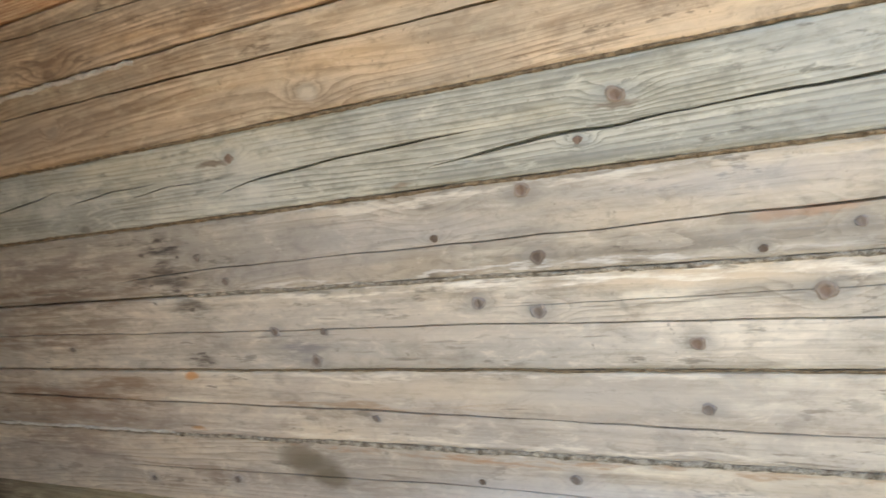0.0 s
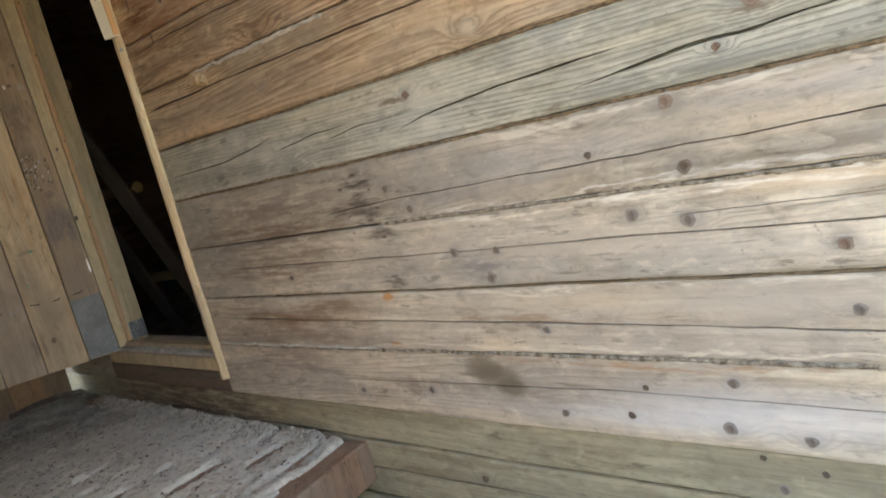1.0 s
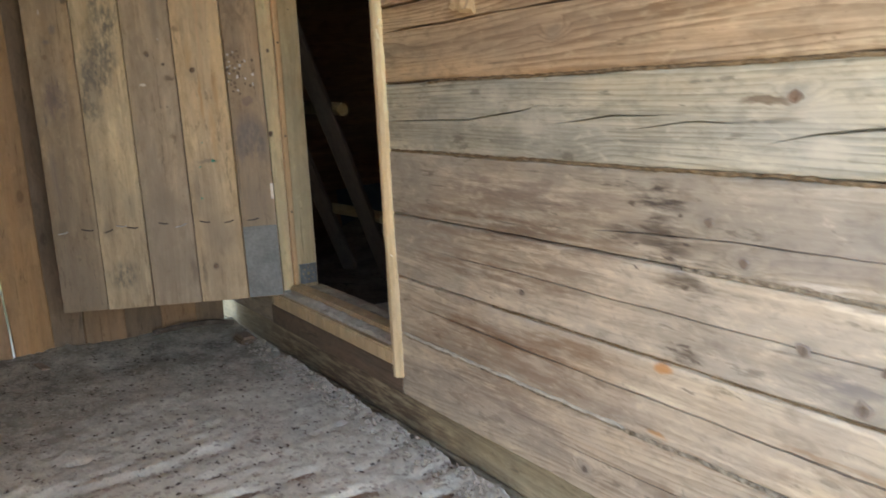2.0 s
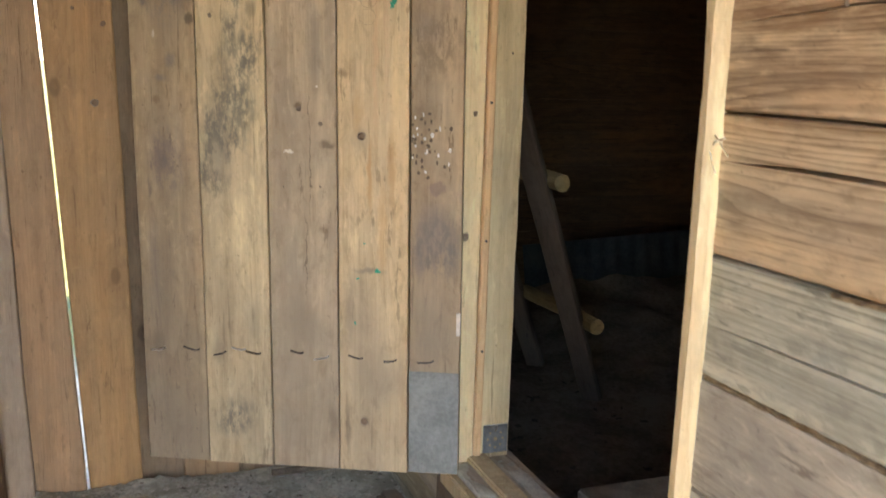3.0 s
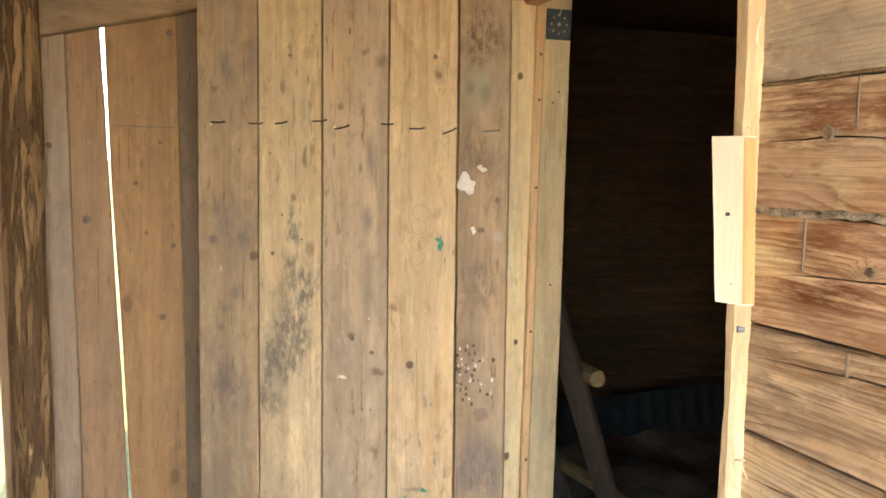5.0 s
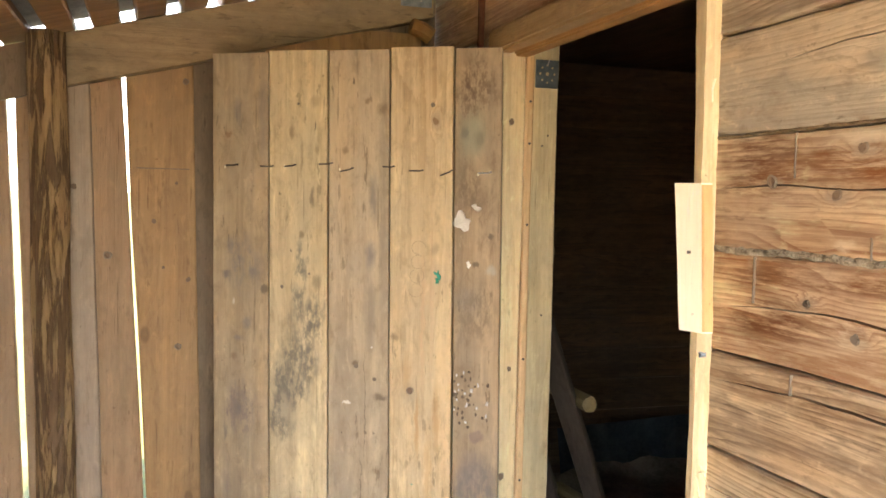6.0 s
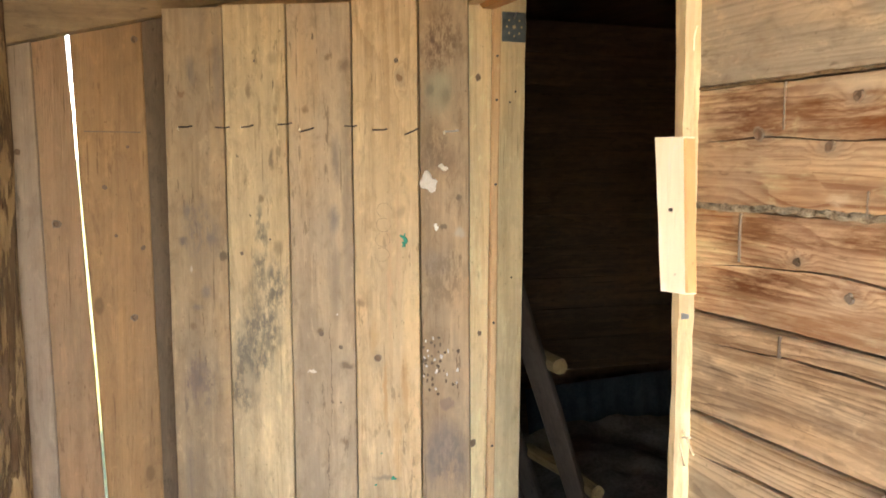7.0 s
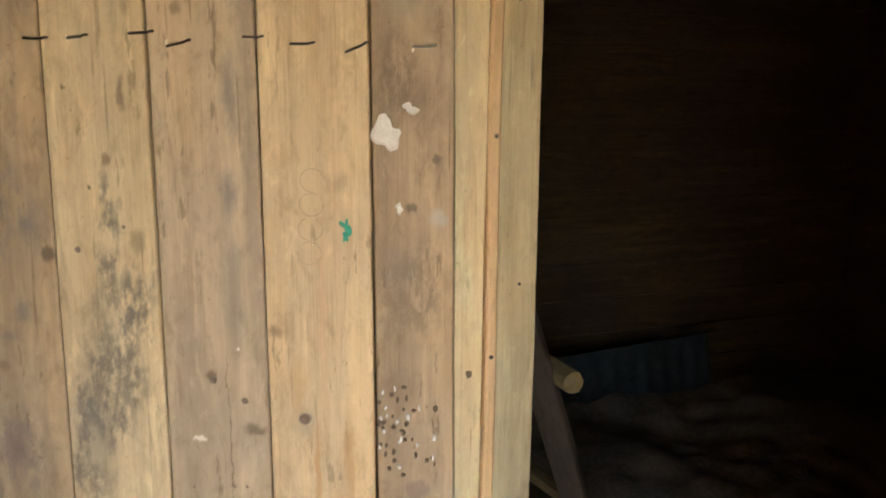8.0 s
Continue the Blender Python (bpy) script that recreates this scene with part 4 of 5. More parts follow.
for zc, xa, xb, m_, r_ in CAULKED:
    pts = []
    x = xa
    while x < xb:
        pts.append((x, 0.003 - 0.005 * abs(noise.noise((x * 11, zc * 9, 0))), zc + 0.003 * noise.noise((x * 8, zc * 5, 2)) + 0.0012 * noise.noise((x * 31, zc * 5, 8))))
        x += 0.009
    part("caulking", tube(pts, r_ * 0.85, 8, zc * 10, 0.75), m_, wall_south, "ragged fibre caulking in the joint")
pts = [(0.03 + 0.013 * k, -0.0005 - 0.003 * noise.noise((k * 0.4, 8, 0)), 0.601 + 0.003 * noise.noise((k * 0.3, 5, 0))) for k in range(58)]
part("foam_seal", tube(pts, 0.0030, 8, 7, 0.9), DUST, wall_south, "pale crumbling caulk in the joint")
pts = [(0.34 + 0.012 * k, -0.001 - 0.003 * noise.noise((k * 0.6, 0, 0)), 1.319 + 0.006 * noise.noise((k * 0.5, 3, 0))) for k in range(48)]
part("foam_seal", tube(pts, 0.0046, 9, 3, 0.8), FOAM, wall_south, "whitish hardened foam in the joint")
pts = [(0.33 + 0.010 * k, -0.006, 1.300 + 0.008 * math.sin(k * 0.9)) for k in range(7)]
part("foam_lump", tube(pts, 0.014, 9, 5, 0.8), RESIN, wall_south, "yellowed lump of hardened foam")

# knots that stand out, each let into its beam
KNOT_LOOK = {"r": KNOT_RED, "d": KNOT, "g": KNOT_GREY}
for k, (kx, kz, kr, km) in enumerate(KNOTS):
    row = max(i for i in range(len(SEAMS) - 1) if SEAMS[i] <= kz)
    part("knot", blot(kr * 1.05, kr * 0.85, k + 1, 0.0022, 18, 0.42), KNOT_LOOK[km], beams[(row, True)], m=pose(kx, -0.0014 if kz > 0.447 else 0.0106, kz))

for cx, cz0, cz1, row in ((0.173, 1.690, 1.744, 11), (0.104, 1.533, 1.592, 10), (0.181, 1.430, 1.455, 9), (0.30, 1.60, 1.625, 10)):
    part("saw_cut", box(cx - 0.0008, cx + 0.0008, -0.0026, 0.002, cz0, cz1, 0), KNOT, beams[(row, True)])

# ---- door opening: sill, jambs, head ----
sill = empty("door_sill", "dusty worn pine sill of the door opening", "door sill", kind="structure")
part("sill_board", box(DOOR_X0 + 0.01, 0.004, 0.004, 0.155, 0.512, 0.560, 0.005), BEAM_TAN, sill)
part("sill_edge", box(-0.80, -0.006, -0.016, 0.003, 0.518, 0.556, 0.004), JAMB_PINE, sill)
part("sill_strip", box(-0.80, -0.010, 0.040, 0.086, 0.558, 0.572, 0.004), JAMB_PINE, sill)


def dust_patch(x0, x1, y0, y1, z, seed, nx, ny, high, edge=0.15):
    bm = bmesh.new()
    grid = []
    for j in range(ny + 1):
        row = []
        for i in range(nx + 1):
            u, v = i / nx, j / ny
            x, y = x0 + (x1 - x0) * u, y0 + (y1 - y0) * v
            rim = min(u, 1 - u, v, 1 - v)
            h = high * (0.3 + noise.noise((x * 14, y * 14, seed)) * 0.6 + 0.35 * noise.noise((x * 50, y * 50, seed)))
            row.append(bm.verts.new((x, y, z + (h if rim > 0 else -0.003))))
        grid.append(row)
    for j in range(ny):
        for i in range(nx):
            bm.faces.new((grid[j][i], grid[j][i + 1], grid[j + 1][i + 1], grid[j + 1][i]))
    return bm


part("sill_dust", dust_patch(-0.78, -0.02, 0.098, 0.138, 0.560, 9, 110, 10, 0.009), DUST, sill, "pale dust lying on the sill")
part("sill_dust", dust_patch(-0.78, -0.02, 0.002, 0.037, 0.560, 4, 150, 12, 0.013), DUST, sill, "pale dust lying on the sill")

jamb_near = empty("door_jamb", "pale rough-edged pine jamb board beside the log wall", "door jamb", kind="structure")
rings = []
for i in range(61):
    z = 0.494 + (2.005 - 0.494) * i / 60
    lean = -0.016 * max(0.0, (z - 1.4)) / 0.5
    a = -0.008 + 0.004 * noise.noise((z * 5, 1, 0)) + 0.003 * noise.noise((z * 21, 1, 4)) + lean
    b = 0.017 + 0.003 * noise.noise((z * 4, 8, 0)) + 0.003 * noise.noise((z * 25, 8, 4)) + lean * 0.4
    rings.append([(a + 0.004, -0.018, z), (b - 0.008, -0.018, z), (b, -0.010, z), (b, 0.0, z), (b - 0.002, -0.0035, z), (0.0045, -0.0035, z), (0.0045, 0.15, z), (a, 0.15, z), (a, -0.012, z)])
part("jamb_board", sweep(rings), JAMB_PINE, jamb_near)
part("nail", tube([(0.013, -0.0165, 1.452), (0.015, -0.008, 1.452)], 0.0042, 8), ZINC, jamb_near, "grey nail head")

for k, (sx, sz, ln_, an_) in enumerate(((0.014, 1.795, 0.035, 62), (0.020, 1.300, 0.045, -28), (0.018, 1.290, 0.030, 20), (0.012, 1.282, 0.038, -40), (-0.012, 1.60, 0.010, 150), (0.018, 0.78, 0.02, 30))):
    ca, sa = math.cos(radians(an_)), math.sin(radians(an_))
    part("splinter", tube([(sx, -0.012, sz), (sx + ca * ln_ * 0.5, -0.018, sz + sa * ln_ * 0.5), (sx + ca * ln_, -0.020 - 0.004 * (k % 2), sz + sa * ln_ * 0.9)], 0.0012, 5), FRESH, jamb_near)
latch_block = empty("latch_block", "fresh pale pine block nailed to the door jamb", "wood block")
rings = []
for i in range(9):
    z = 1.486 + 0.199 * i / 8
    s_ = -0.024 * i / 8
    a, b = 0.006 + s_ + 0.001 * noise.noise((z * 20, 0, 0)), 0.045 + s_ * 0.6
    rings.append([(a + 0.0015, -0.0460, z), (b - 0.001, -0.0345, z), (b, -0.0335, z), (b + 0.001, -0.019, z), (a, -0.019, z), (a, -0.0445, z)])
part("block", sweep(rings), FRESH, latch_block)
edge = []
for i in range(9):
    z, s_ = 1.488 + 0.195 * i / 8, -0.0144 * i / 8
    edge.append([(0.0446 + s_, -0.0345, z), (0.0474 + s_, -0.0325, z), (0.0484 + s_, -0.020, z), (0.0462 + s_, -0.0195, z)])
part("bark_edge", sweep(edge), EDGE_ORANGE, latch_block, "orange sapwood edge of the block")
part("nail", tube([(0.017, -0.0432, 1.592), (0.017, -0.025, 1.592)], 0.0022, 8), NAIL, latch_block)

jamb_far = empty("door_jamb", "yellowish pine hinge jamb of three boards with brackets", "door jamb", kind="structure")
JX = -0.79


def jamb_strip(y0, y1, x_face, mat, seed, name="jamb_board", top=2.02):
    bm = plank(top - 0.545, y1 - y0, 0.045, seed, 0.0025, 0.003)
    # the front of the strip looks to +x
    return part(name, bm, mat, jamb_far, m=pose(x_face, (y0 + y1) / 2, 0.545, 0, 0, 90))


jamb_strip(-0.004, 0.053, JX, JAMB_PINE, 3)
jamb_strip(0.055, 0.071, JX + 0.004, JAMB_ORANGE, 5, "stop_strip")
jamb_strip(0.072, 0.138, JX - 0.010, JAMB_OLIVE, 8)
part("jamb_core", box(-0.862, -0.836, -0.002, 0.150, 0.545, 2.03, 0.002), JAMB_OLIVE, jamb_far)
for k, z in enumerate((1.875, 1.783, 1.604, 1.304, 1.03, 0.80)):
    part("nail", tube([(JX + 0.0025, 0.063, z), (JX + 0.006, 0.063, z)], 0.0028, 8), NAIL, jamb_far)


for k, (y, z, r) in enumerate(((0.021, 1.829, 0.008), (0.032, 1.282, 0.006), (0.018, 1.04, 0.009))):
    part("knot", blot(r * 0.8, r, k + 500, 0.0014, 14, 0.4), KNOT_RED, jamb_far, m=pose(JX + 0.0012, y, z, 0, 0, 90))
for y, z in ((0.113, 1.803), (0.100, 1.780), (0.110, 1.40)):
    part("nail", tube([(JX - 0.0110, y, z), (JX - 0.0086, y, z)], 0.0022, 8), NAIL, jamb_far)


def bracket(z, name, mat):
    bk = part(name, box(JX - 0.0115, JX - 0.0065, 0.079, 0.134, z, z + 0.062, 0.001), mat, jamb_far, "dark galvanised perforated bracket")
    for k in range(9):
        an = 2 * math.pi * k / 8
        dy, dz, r = (0, 0, 0.0042) if k == 8 else (0.017 * math.cos(an), 0.019 * math.sin(an), 0.0023)
        part("hole", tube([(JX - 0.0064, 0.106 + dy, z + 0.031 + dz), (JX - 0.0058, 0.106 + dy, z + 0.031 + dz)], r, 10), JAMB_OLIVE, bk)
    part("nail", tube([(JX - 0.0060, 0.106, z + 0.05), (JX + 0.002, 0.107, z + 0.061)], 0.0016, 6), NAIL_BRIGHT, bk)


bracket(1.908, "bracket", ZINC_DARK)
bracket(0.570, "bracket", ZINC)

head = empty("door_head", "orange-brown pine head of the door opening", "door frame", kind="structure")
part("head_front", box(DOOR_X0 + 0.01, 0.0, -0.020, 0.022, 1.978, 2.030, 0.006), HEAD_PINE, head)
part("head_soffit", box(DOOR_X0 + 0.01, -0.008, 0.024, 0.060, 1.972, 2.028, 0.004), HEAD_ORANGE, head)
part("head_back", box(DOOR_X0 + 0.01, 0.0, 0.062, 0.15, 2.010, 2.030, 0.002), BEAM_DARK, head)

# ---- the door, swung open ----
HINGE, FREE = Vector((-0.745, -0.030, 0)), Vector((-1.030, -0.600, 0))
DOOR_Z0, DOOR_Z1 = 0.560, 1.981
along = (FREE - HINGE).normalized()
turn = math.degrees(math.atan2(-along.y, -along.x))
door_m = Matrix.Translation((HINGE.x, HINGE.y, DOOR_Z0)) @ pose(0, 0, 0, 0, 0, turn) @ pose(0, 0, 0.71) @ pose(0, 0, 0, 0, -0.9, 0) @ pose(0, 0, -0.71)
# in the door's own frame the planks run from x = 0 at the hinge to -x, and the visible face looks to -y
door = empty("door_1", "low open plank door with bent-over nails, stained and scuffed", "door", kind="structure", m=door_m)
LOOKS = (PLANK_STAINED, PLANK_CLEAN, PLANK_GREY, PLANK_YELLOW, PLANK_TAN)
door_planks = []
for k in range(5):
    a, b = DOOR_EDGES[k], DOOR_EDGES[k + 1]
    height = DOOR_Z1 - DOOR_Z0 + (0.0, 0.003, -0.001, 0.0, -0.003)[k]
    ob = part("plank", plank(height, b - a - 0.003, 0.025, 20 + k, 0.0014, 0.002, 24, rag=0.002), LOOKS[k], door,
              m=pose(-(a + b) / 2, (0.004, 0.0, 0.002, 0.0, 0.003)[k], 0))
    door_planks.append(ob)
for z in (0.20, 1.16):
    part("ledge", box(-0.62, -0.02, 0.0275, 0.055, z - 0.05, z + 0.05, 0.004), PLANK_GREY, door)
# clinched nails in two rows
NAILS = ((0.586, 1.169, -0.02), (0.503, 1.166, -0.06), (0.449, 1.169, 0.08), (0.368, 1.173, 0.03), (0.321, 1.162, 0.20), (0.227, 1.166, -0.06), (0.166, 1.158, -0.02), (0.100, 1.158, 0.38), (0.017, 1.154, 0.0))
LOW_NAILS = tuple((u, 0.240 + 0.004 * math.sin(u * 90), 0.25 * math.sin(u * 57)) for u in (0.05, 0.12, 0.19, 0.26, 0.31, 0.40, 0.43, 0.47, 0.53, 0.60))
for k, (u, zz, tilt) in enumerate(NAILS + LOW_NAILS):
    L = 0.027 + 0.003 * math.sin(k * 2.3)
    u -= L / 2
    lift = -0.0042 if k in (2, 6, 8) else -0.0026
    pts = [(-u + 0.001, 0.004, zz + 0.002), (-u, lift, zz + 0.002), (-u - L * 0.2, lift - 0.001, zz - L * 0.2 * tilt), (-u - L * 0.6, -0.0034, zz - L * 0.6 * tilt), (-u - L, -0.0012, zz - L * tilt)]
    part("bent_nail", tube(pts, 0.0019, 6), NAIL_BRIGHT if k == 8 or (k > 9 and k % 3 == 0) else NAIL, door)
    if k in (0, 2, 4, 6, 8, 11, 14):
        part("chipped_wood", blot(0.0022, 0.0045, k + 400, 0.0012, 9, 0.5), FRESH, door, m=pose(-u - L - 0.001, 0.0036 if u < 0.08 else 0.0012, zz - 0.002))
# marks
MARKS = ((0.117, 0.934, 0.0062, 0.0090, GREEN_PAINT, "green_mark"), (0.118, 0.920, 0.0034, 0.0062, GREEN_PAINT, "green_mark"), (0.145, 0.417, 0.0045, 0.0045, GREEN_PAINT, "green_mark"),
         (0.185, 0.400, 0.003, 0.002, GREEN_PAINT, "green_mark"), (0.171, 0.47, 0.0022, 0.0018, GREEN_PAINT, "green_mark"), (0.190, 0.31, 0.0025, 0.003, GREEN_PAINT, "green_mark"),
         (0.062, 1.046, 0.0165, 0.0185, WHITE_PAINT, "white_blotch"), (0.034, 1.081, 0.0085, 0.0070, WHITE_PAINT, "white_blotch"), (0.050, 0.957, 0.005, 0.006, WHITE_PAINT, "white_blotch"))
for k, (u, z, rx, rz, m_, nm) in enumerate(MARKS):
    part(nm, blot(rx, rz, k + 30, 0.0012, 22, 1.1), m_, door, m=pose(-u, 0.0026 if u < 0.1 else -0.0008, z))
for k in range(46):
    u, z = -0.012 + 0.092 * random.random() ** 0.7, 0.600 + 0.125 * random.random()
    if u < 0.04 and random.random() < 0.55:
        u = 0.045 + 0.036 * random.random()
    bright = k % 2 == 0
    part("pock_mark", blot(random.uniform(0.0014, 0.0036), random.uniform(0.0020, 0.0052), k + 70, 0.0016 if bright else 0.001, 9, 0.5), WHITE_PAINT if k % 6 == 0 else (NAIL_BRIGHT if k % 3 == 0 else KNOT), door, m=pose(-u, 0.0028, z))
for k, (u, z, r) in enumerate(((0.176, 0.678, 0.0085), (0.130, 1.300, 0.0050), (0.172, 0.105, 0.008), (0.298, 0.728, 0.0055), (0.468, 0.90, 0.0055), (0.256, 0.70, 0.0045), (0.430, 1.305, 0.0035), (0.405, 0.93, 0.0035))):
    part("knot", blot(r, r, k + 120, 0.0016, 14, 0.3), KNOT_RED if k in (0, 2) else KNOT_GREY, door, m=pose(-u, -0.0008 if k < 3 else 0.0014, z))
for k in range(4):
    an = [2 * math.pi * q / 20 * (0.85 if k else 0.75) + k for q in range(21)]
    part("pencil_ring", tube([(-0.158 - 0.002 * k + 0.0155 * math.cos(t_), -0.0011, 0.992 - 0.031 * k + 0.0145 * math.sin(t_)) for t_ in an], 0.00045, 5), PENCIL, door)
part("hinge_tab", box(0.011, 0.019, -0.0015, 0.006, 0.292, 0.338, 0.001), NAIL_BRIGHT, door, "bright steel hinge tab")
part("patch", box(-0.082, 0.018, 0.0005, 0.0032, 0.002, 0.215, 0.001), GREY_SHEET, door, "grey weathered patch on the plank's foot")

# ---- end wall of the lean-to ----
end_wall = empty("wall_west", "end wall of upright orange-brown boards with daylight slits", "wall", kind="structure")
EX = -1.275
Z_TOP, Z_BOT = 2.12, 0.30


def wall_board(yt0, yt1, yb0, yb1, x_face, mat, seed, z0=Z_BOT, thick=0.024):
    """An upright board; top edge from yt0 to yt1, foot from yb0 to yb1; its face looks to +x."""
    top = min(Z_TOP, 2.19 + 0.25 * (yt0 + yt1) / 2)
    rings = []
    for i in range(23):
        f = i / 22
        z = z0 + (top - z0) * f
        a = yb0 + (yt0 - yb0) * f + 0.003 * noise.noise((z * 2.2, seed, 0))
        b = yb1 + (yt1 - yb1) * f + 0.003 * noise.noise((z * 2.2, seed, 5)) + 0.0015 * noise.noise((z * 14, seed, 5))
        c, x = 0.003, x_face
        rings.append([(x, a + c, z), (x, b - c, z), (x - c, b, z), (x - thick, b, z), (x - thick, a, z), (x - c, a, z)])
    return part("board", sweep(rings), mat, end_wall)


wall_board(-1.325, -1.195, -1.262, -1.13, EX, BOARD_RED, 3)
wall_board(-1.188, -1.057, -1.120, -0.998, EX, BOARD_RED, 4)
wall_board(-1.039, -0.892, -0.985, -0.832, EX, BOARD_RED, 5)
wall_board(-0.920, -0.872, -0.905, -0.822, EX + 0.026, BOARD_PALE, 6, thick=0.024)
wall_board(-0.890, -0.802, -0.830, -0.711, EX, BOARD_RED, 7)
wall_board(-0.7962, -0.634, -0.7052, -0.590, EX, BOARD_ORANGE, 8)
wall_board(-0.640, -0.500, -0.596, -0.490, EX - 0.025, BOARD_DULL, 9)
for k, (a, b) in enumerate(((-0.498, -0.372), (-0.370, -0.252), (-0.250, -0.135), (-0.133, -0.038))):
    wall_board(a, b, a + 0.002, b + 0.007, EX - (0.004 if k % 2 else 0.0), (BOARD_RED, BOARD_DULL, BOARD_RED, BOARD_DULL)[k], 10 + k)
# boards added behind the end wall to stop sunlight leaking in at the corner
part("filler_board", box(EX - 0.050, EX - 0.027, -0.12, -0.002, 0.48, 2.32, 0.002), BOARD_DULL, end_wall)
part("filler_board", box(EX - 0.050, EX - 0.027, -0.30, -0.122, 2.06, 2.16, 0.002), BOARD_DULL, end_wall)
part("saw_mark", box(EX + 0.0005, EX + 0.0016, -0.765, -0.640, 1.713, 1.716, 0), BOARD_DULL, end_wall)
for k, (y, z, r) in enumerate(((-0.723, 1.585, 0.006), (-0.663, 1.272, 0.009), (-0.70, 1.47, 0.004), (-0.65, 1.93, 0.008), (-0.64, 1.44, 0.006), (-0.83, 1.50, 0.011), (-0.905, 1.665, 0.007), (-0.67, 1.68, 0.004))):
    part("knot", blot(r, r, k + 200, 0.002, 14, 0.3), KNOT_RED, end_wall, m=pose(EX + (0.028 if k == 6 else 0.001), y, z, 0, 0, 90))
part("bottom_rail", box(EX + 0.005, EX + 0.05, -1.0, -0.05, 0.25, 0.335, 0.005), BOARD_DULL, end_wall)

# out-of-view wall added to hold back daylight from -y; its length sets the falloff
light_block_wall = empty("wall_side_unseen", "unseen side wall of upright brown boards, added to block daylight", "wall", kind="structure")
for k in range(16):
    x0 = -1.245 + 0.148 * k
    part("board", box(x0, x0 + 0.144, -1.150, -1.126, 0.10, 1.955, 0.003), (BOARD_RED, BOARD_ORANGE, BOARD_DULL)[k % 3], light_block_wall)

# round corner post with peeling bark
post = empty("corner_post", "round spruce post with dark peeling bark", "post")
rings = []
for i in range(90):
    z = 0.33 + 1.685 * i / 89
    f = i / 89
    cy, cx = -0.918 - 0.044 * f + 0.006 * noise.noise((z * 2, 0, 0)), -1.185 - 0.01 * f
    ring = []
    for k in range(26):
        an = 2 * math.pi * k / 26
        r = 0.043 + 0.004 * noise.noise((math.cos(an) * 2.2, math.sin(an) * 2.2, z * 1.6)) + 0.0025 * noise.noise((math.cos(an) * 7, math.sin(an) * 7, z * 4))
        ring.append((cx + r * math.cos(an), cy + r * math.sin(an), z))
    rings.append(ring)
part("trunk", sweep(rings), BARK, post)

# rafter along the slope, with its plate and block
rafter = empty("rafter", "sloping brown rafter plank on the end wall", "rafter")
SLOPE = 0.262


def rafter_z(y):
    return 2.262 + SLOPE * y


rings = []
for i in range(33):
    y = -0.955 + 0.920 * i / 32
    zt = rafter_z(y)
    zb = zt - 0.125 + 0.003 * noise.noise((y * 4, 0, 0))
    rings.append([(-1.216, y, zb + 0.003), (-1.216, y, zt - 0.003), (-1.219, y, zt), (-1.262, y, zt), (-1.264, y, zb), (-1.219, y, zb)])
part("rafter_plank", sweep(rings), RAFTER_WOOD, rafter)
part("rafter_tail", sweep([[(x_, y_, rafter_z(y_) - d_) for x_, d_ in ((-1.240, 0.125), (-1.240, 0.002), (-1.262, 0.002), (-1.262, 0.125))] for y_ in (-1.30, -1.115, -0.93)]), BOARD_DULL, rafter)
plate = part("plate", box(-1.2155, -1.2125, -0.123, -0.040, 2.150, 2.202, 0.001), ZINC, rafter, "galvanised fixing plate")
for k in range(4):
    part("nail", tube([(-1.2126, -0.113 + 0.022 * k, 2.166 + 0.02 * (k % 2)), (-1.2108, -0.113 + 0.022 * k, 2.166 + 0.02 * (k % 2))], 0.0025, 6), NAIL_BRIGHT, plate)
part("nail", tube([(-1.2126, -0.08, 2.176), (-1.195, -0.045, 2.176)], 0.002, 6), NAIL_BRIGHT, plate)
part("block_end", tube([(-1.20, -0.098, 2.098), (-1.20, -0.070, 2.09), (-1.20, -0.044, 2.075)], 0.021, 12, 3, 0.3), HEAD_ORANGE, rafter, "rounded orange end of a wooden peg")
part("upper_board", box(-1.258, -1.236, -0.46, -0.060, 1.985, 2.085, 0.003), BOARD_ORANGE, end_wall)
bar = tagged(part("iron_bar", box(-0.925, -0.907, -0.016, -0.004, 2.005, 2.25, 0.002), RUST), "rust-brown flat iron bar on the log wall", "iron bar")

# ---- roof: slats along the building, sheets above ----
# real at the west end; the unseen reach to +x is set to shade the wall
roof = empty("lean_to_roof", "lean-to roof of spaced brown slats under grey sheeting", "roof", kind="structure")
y, k = -0.045, 0
while y > -1.28:
    wdt = 0.066 + 0.012 * noise.noise((k * 1.7, 0, 0))
    zt = rafter_z(y)
    ang = math.degrees(math.atan(SLOPE))
    bm = plank(3.10, wdt, 0.034, 300 + k, 0.004, 0.004, 30)
    part("slat", bm, SLAT_WOOD, roof, m=pose(-1.36 + 0.02 * noise.noise((k * 3.3, 1, 0)), y, zt + 0.002, ang, 0, 0) @ pose(0, 0, 0, 90, 0, 90))
    y -= 0.098
    k += 1
bm = bmesh.new()
prev = None
for i in range(221):
    x = -1.378 + 3.15 * i / 220
    h = 0.010 * math.sin(x * 2 * math.pi / 0.13)
    ring = [bm.verts.new((x, yy, rafter_z(yy) + 0.056 + h + dz)) for yy, dz in ((0.12, 0), (-0.8, 0), (-1.33, 0), (-1.33, 0.006), (-0.8, 0.006), (0.12, 0.006))]
    if prev:
        for a in range(6):
            b = (a + 1) % 6
            bm.faces.new((prev[a], prev[b], ring[b], ring[a]))
    prev = ring
bmesh.ops.recalc_face_normals(bm, faces=bm.faces[:])
part("roof_sheet", bm, ROOF_SHEET, roof)

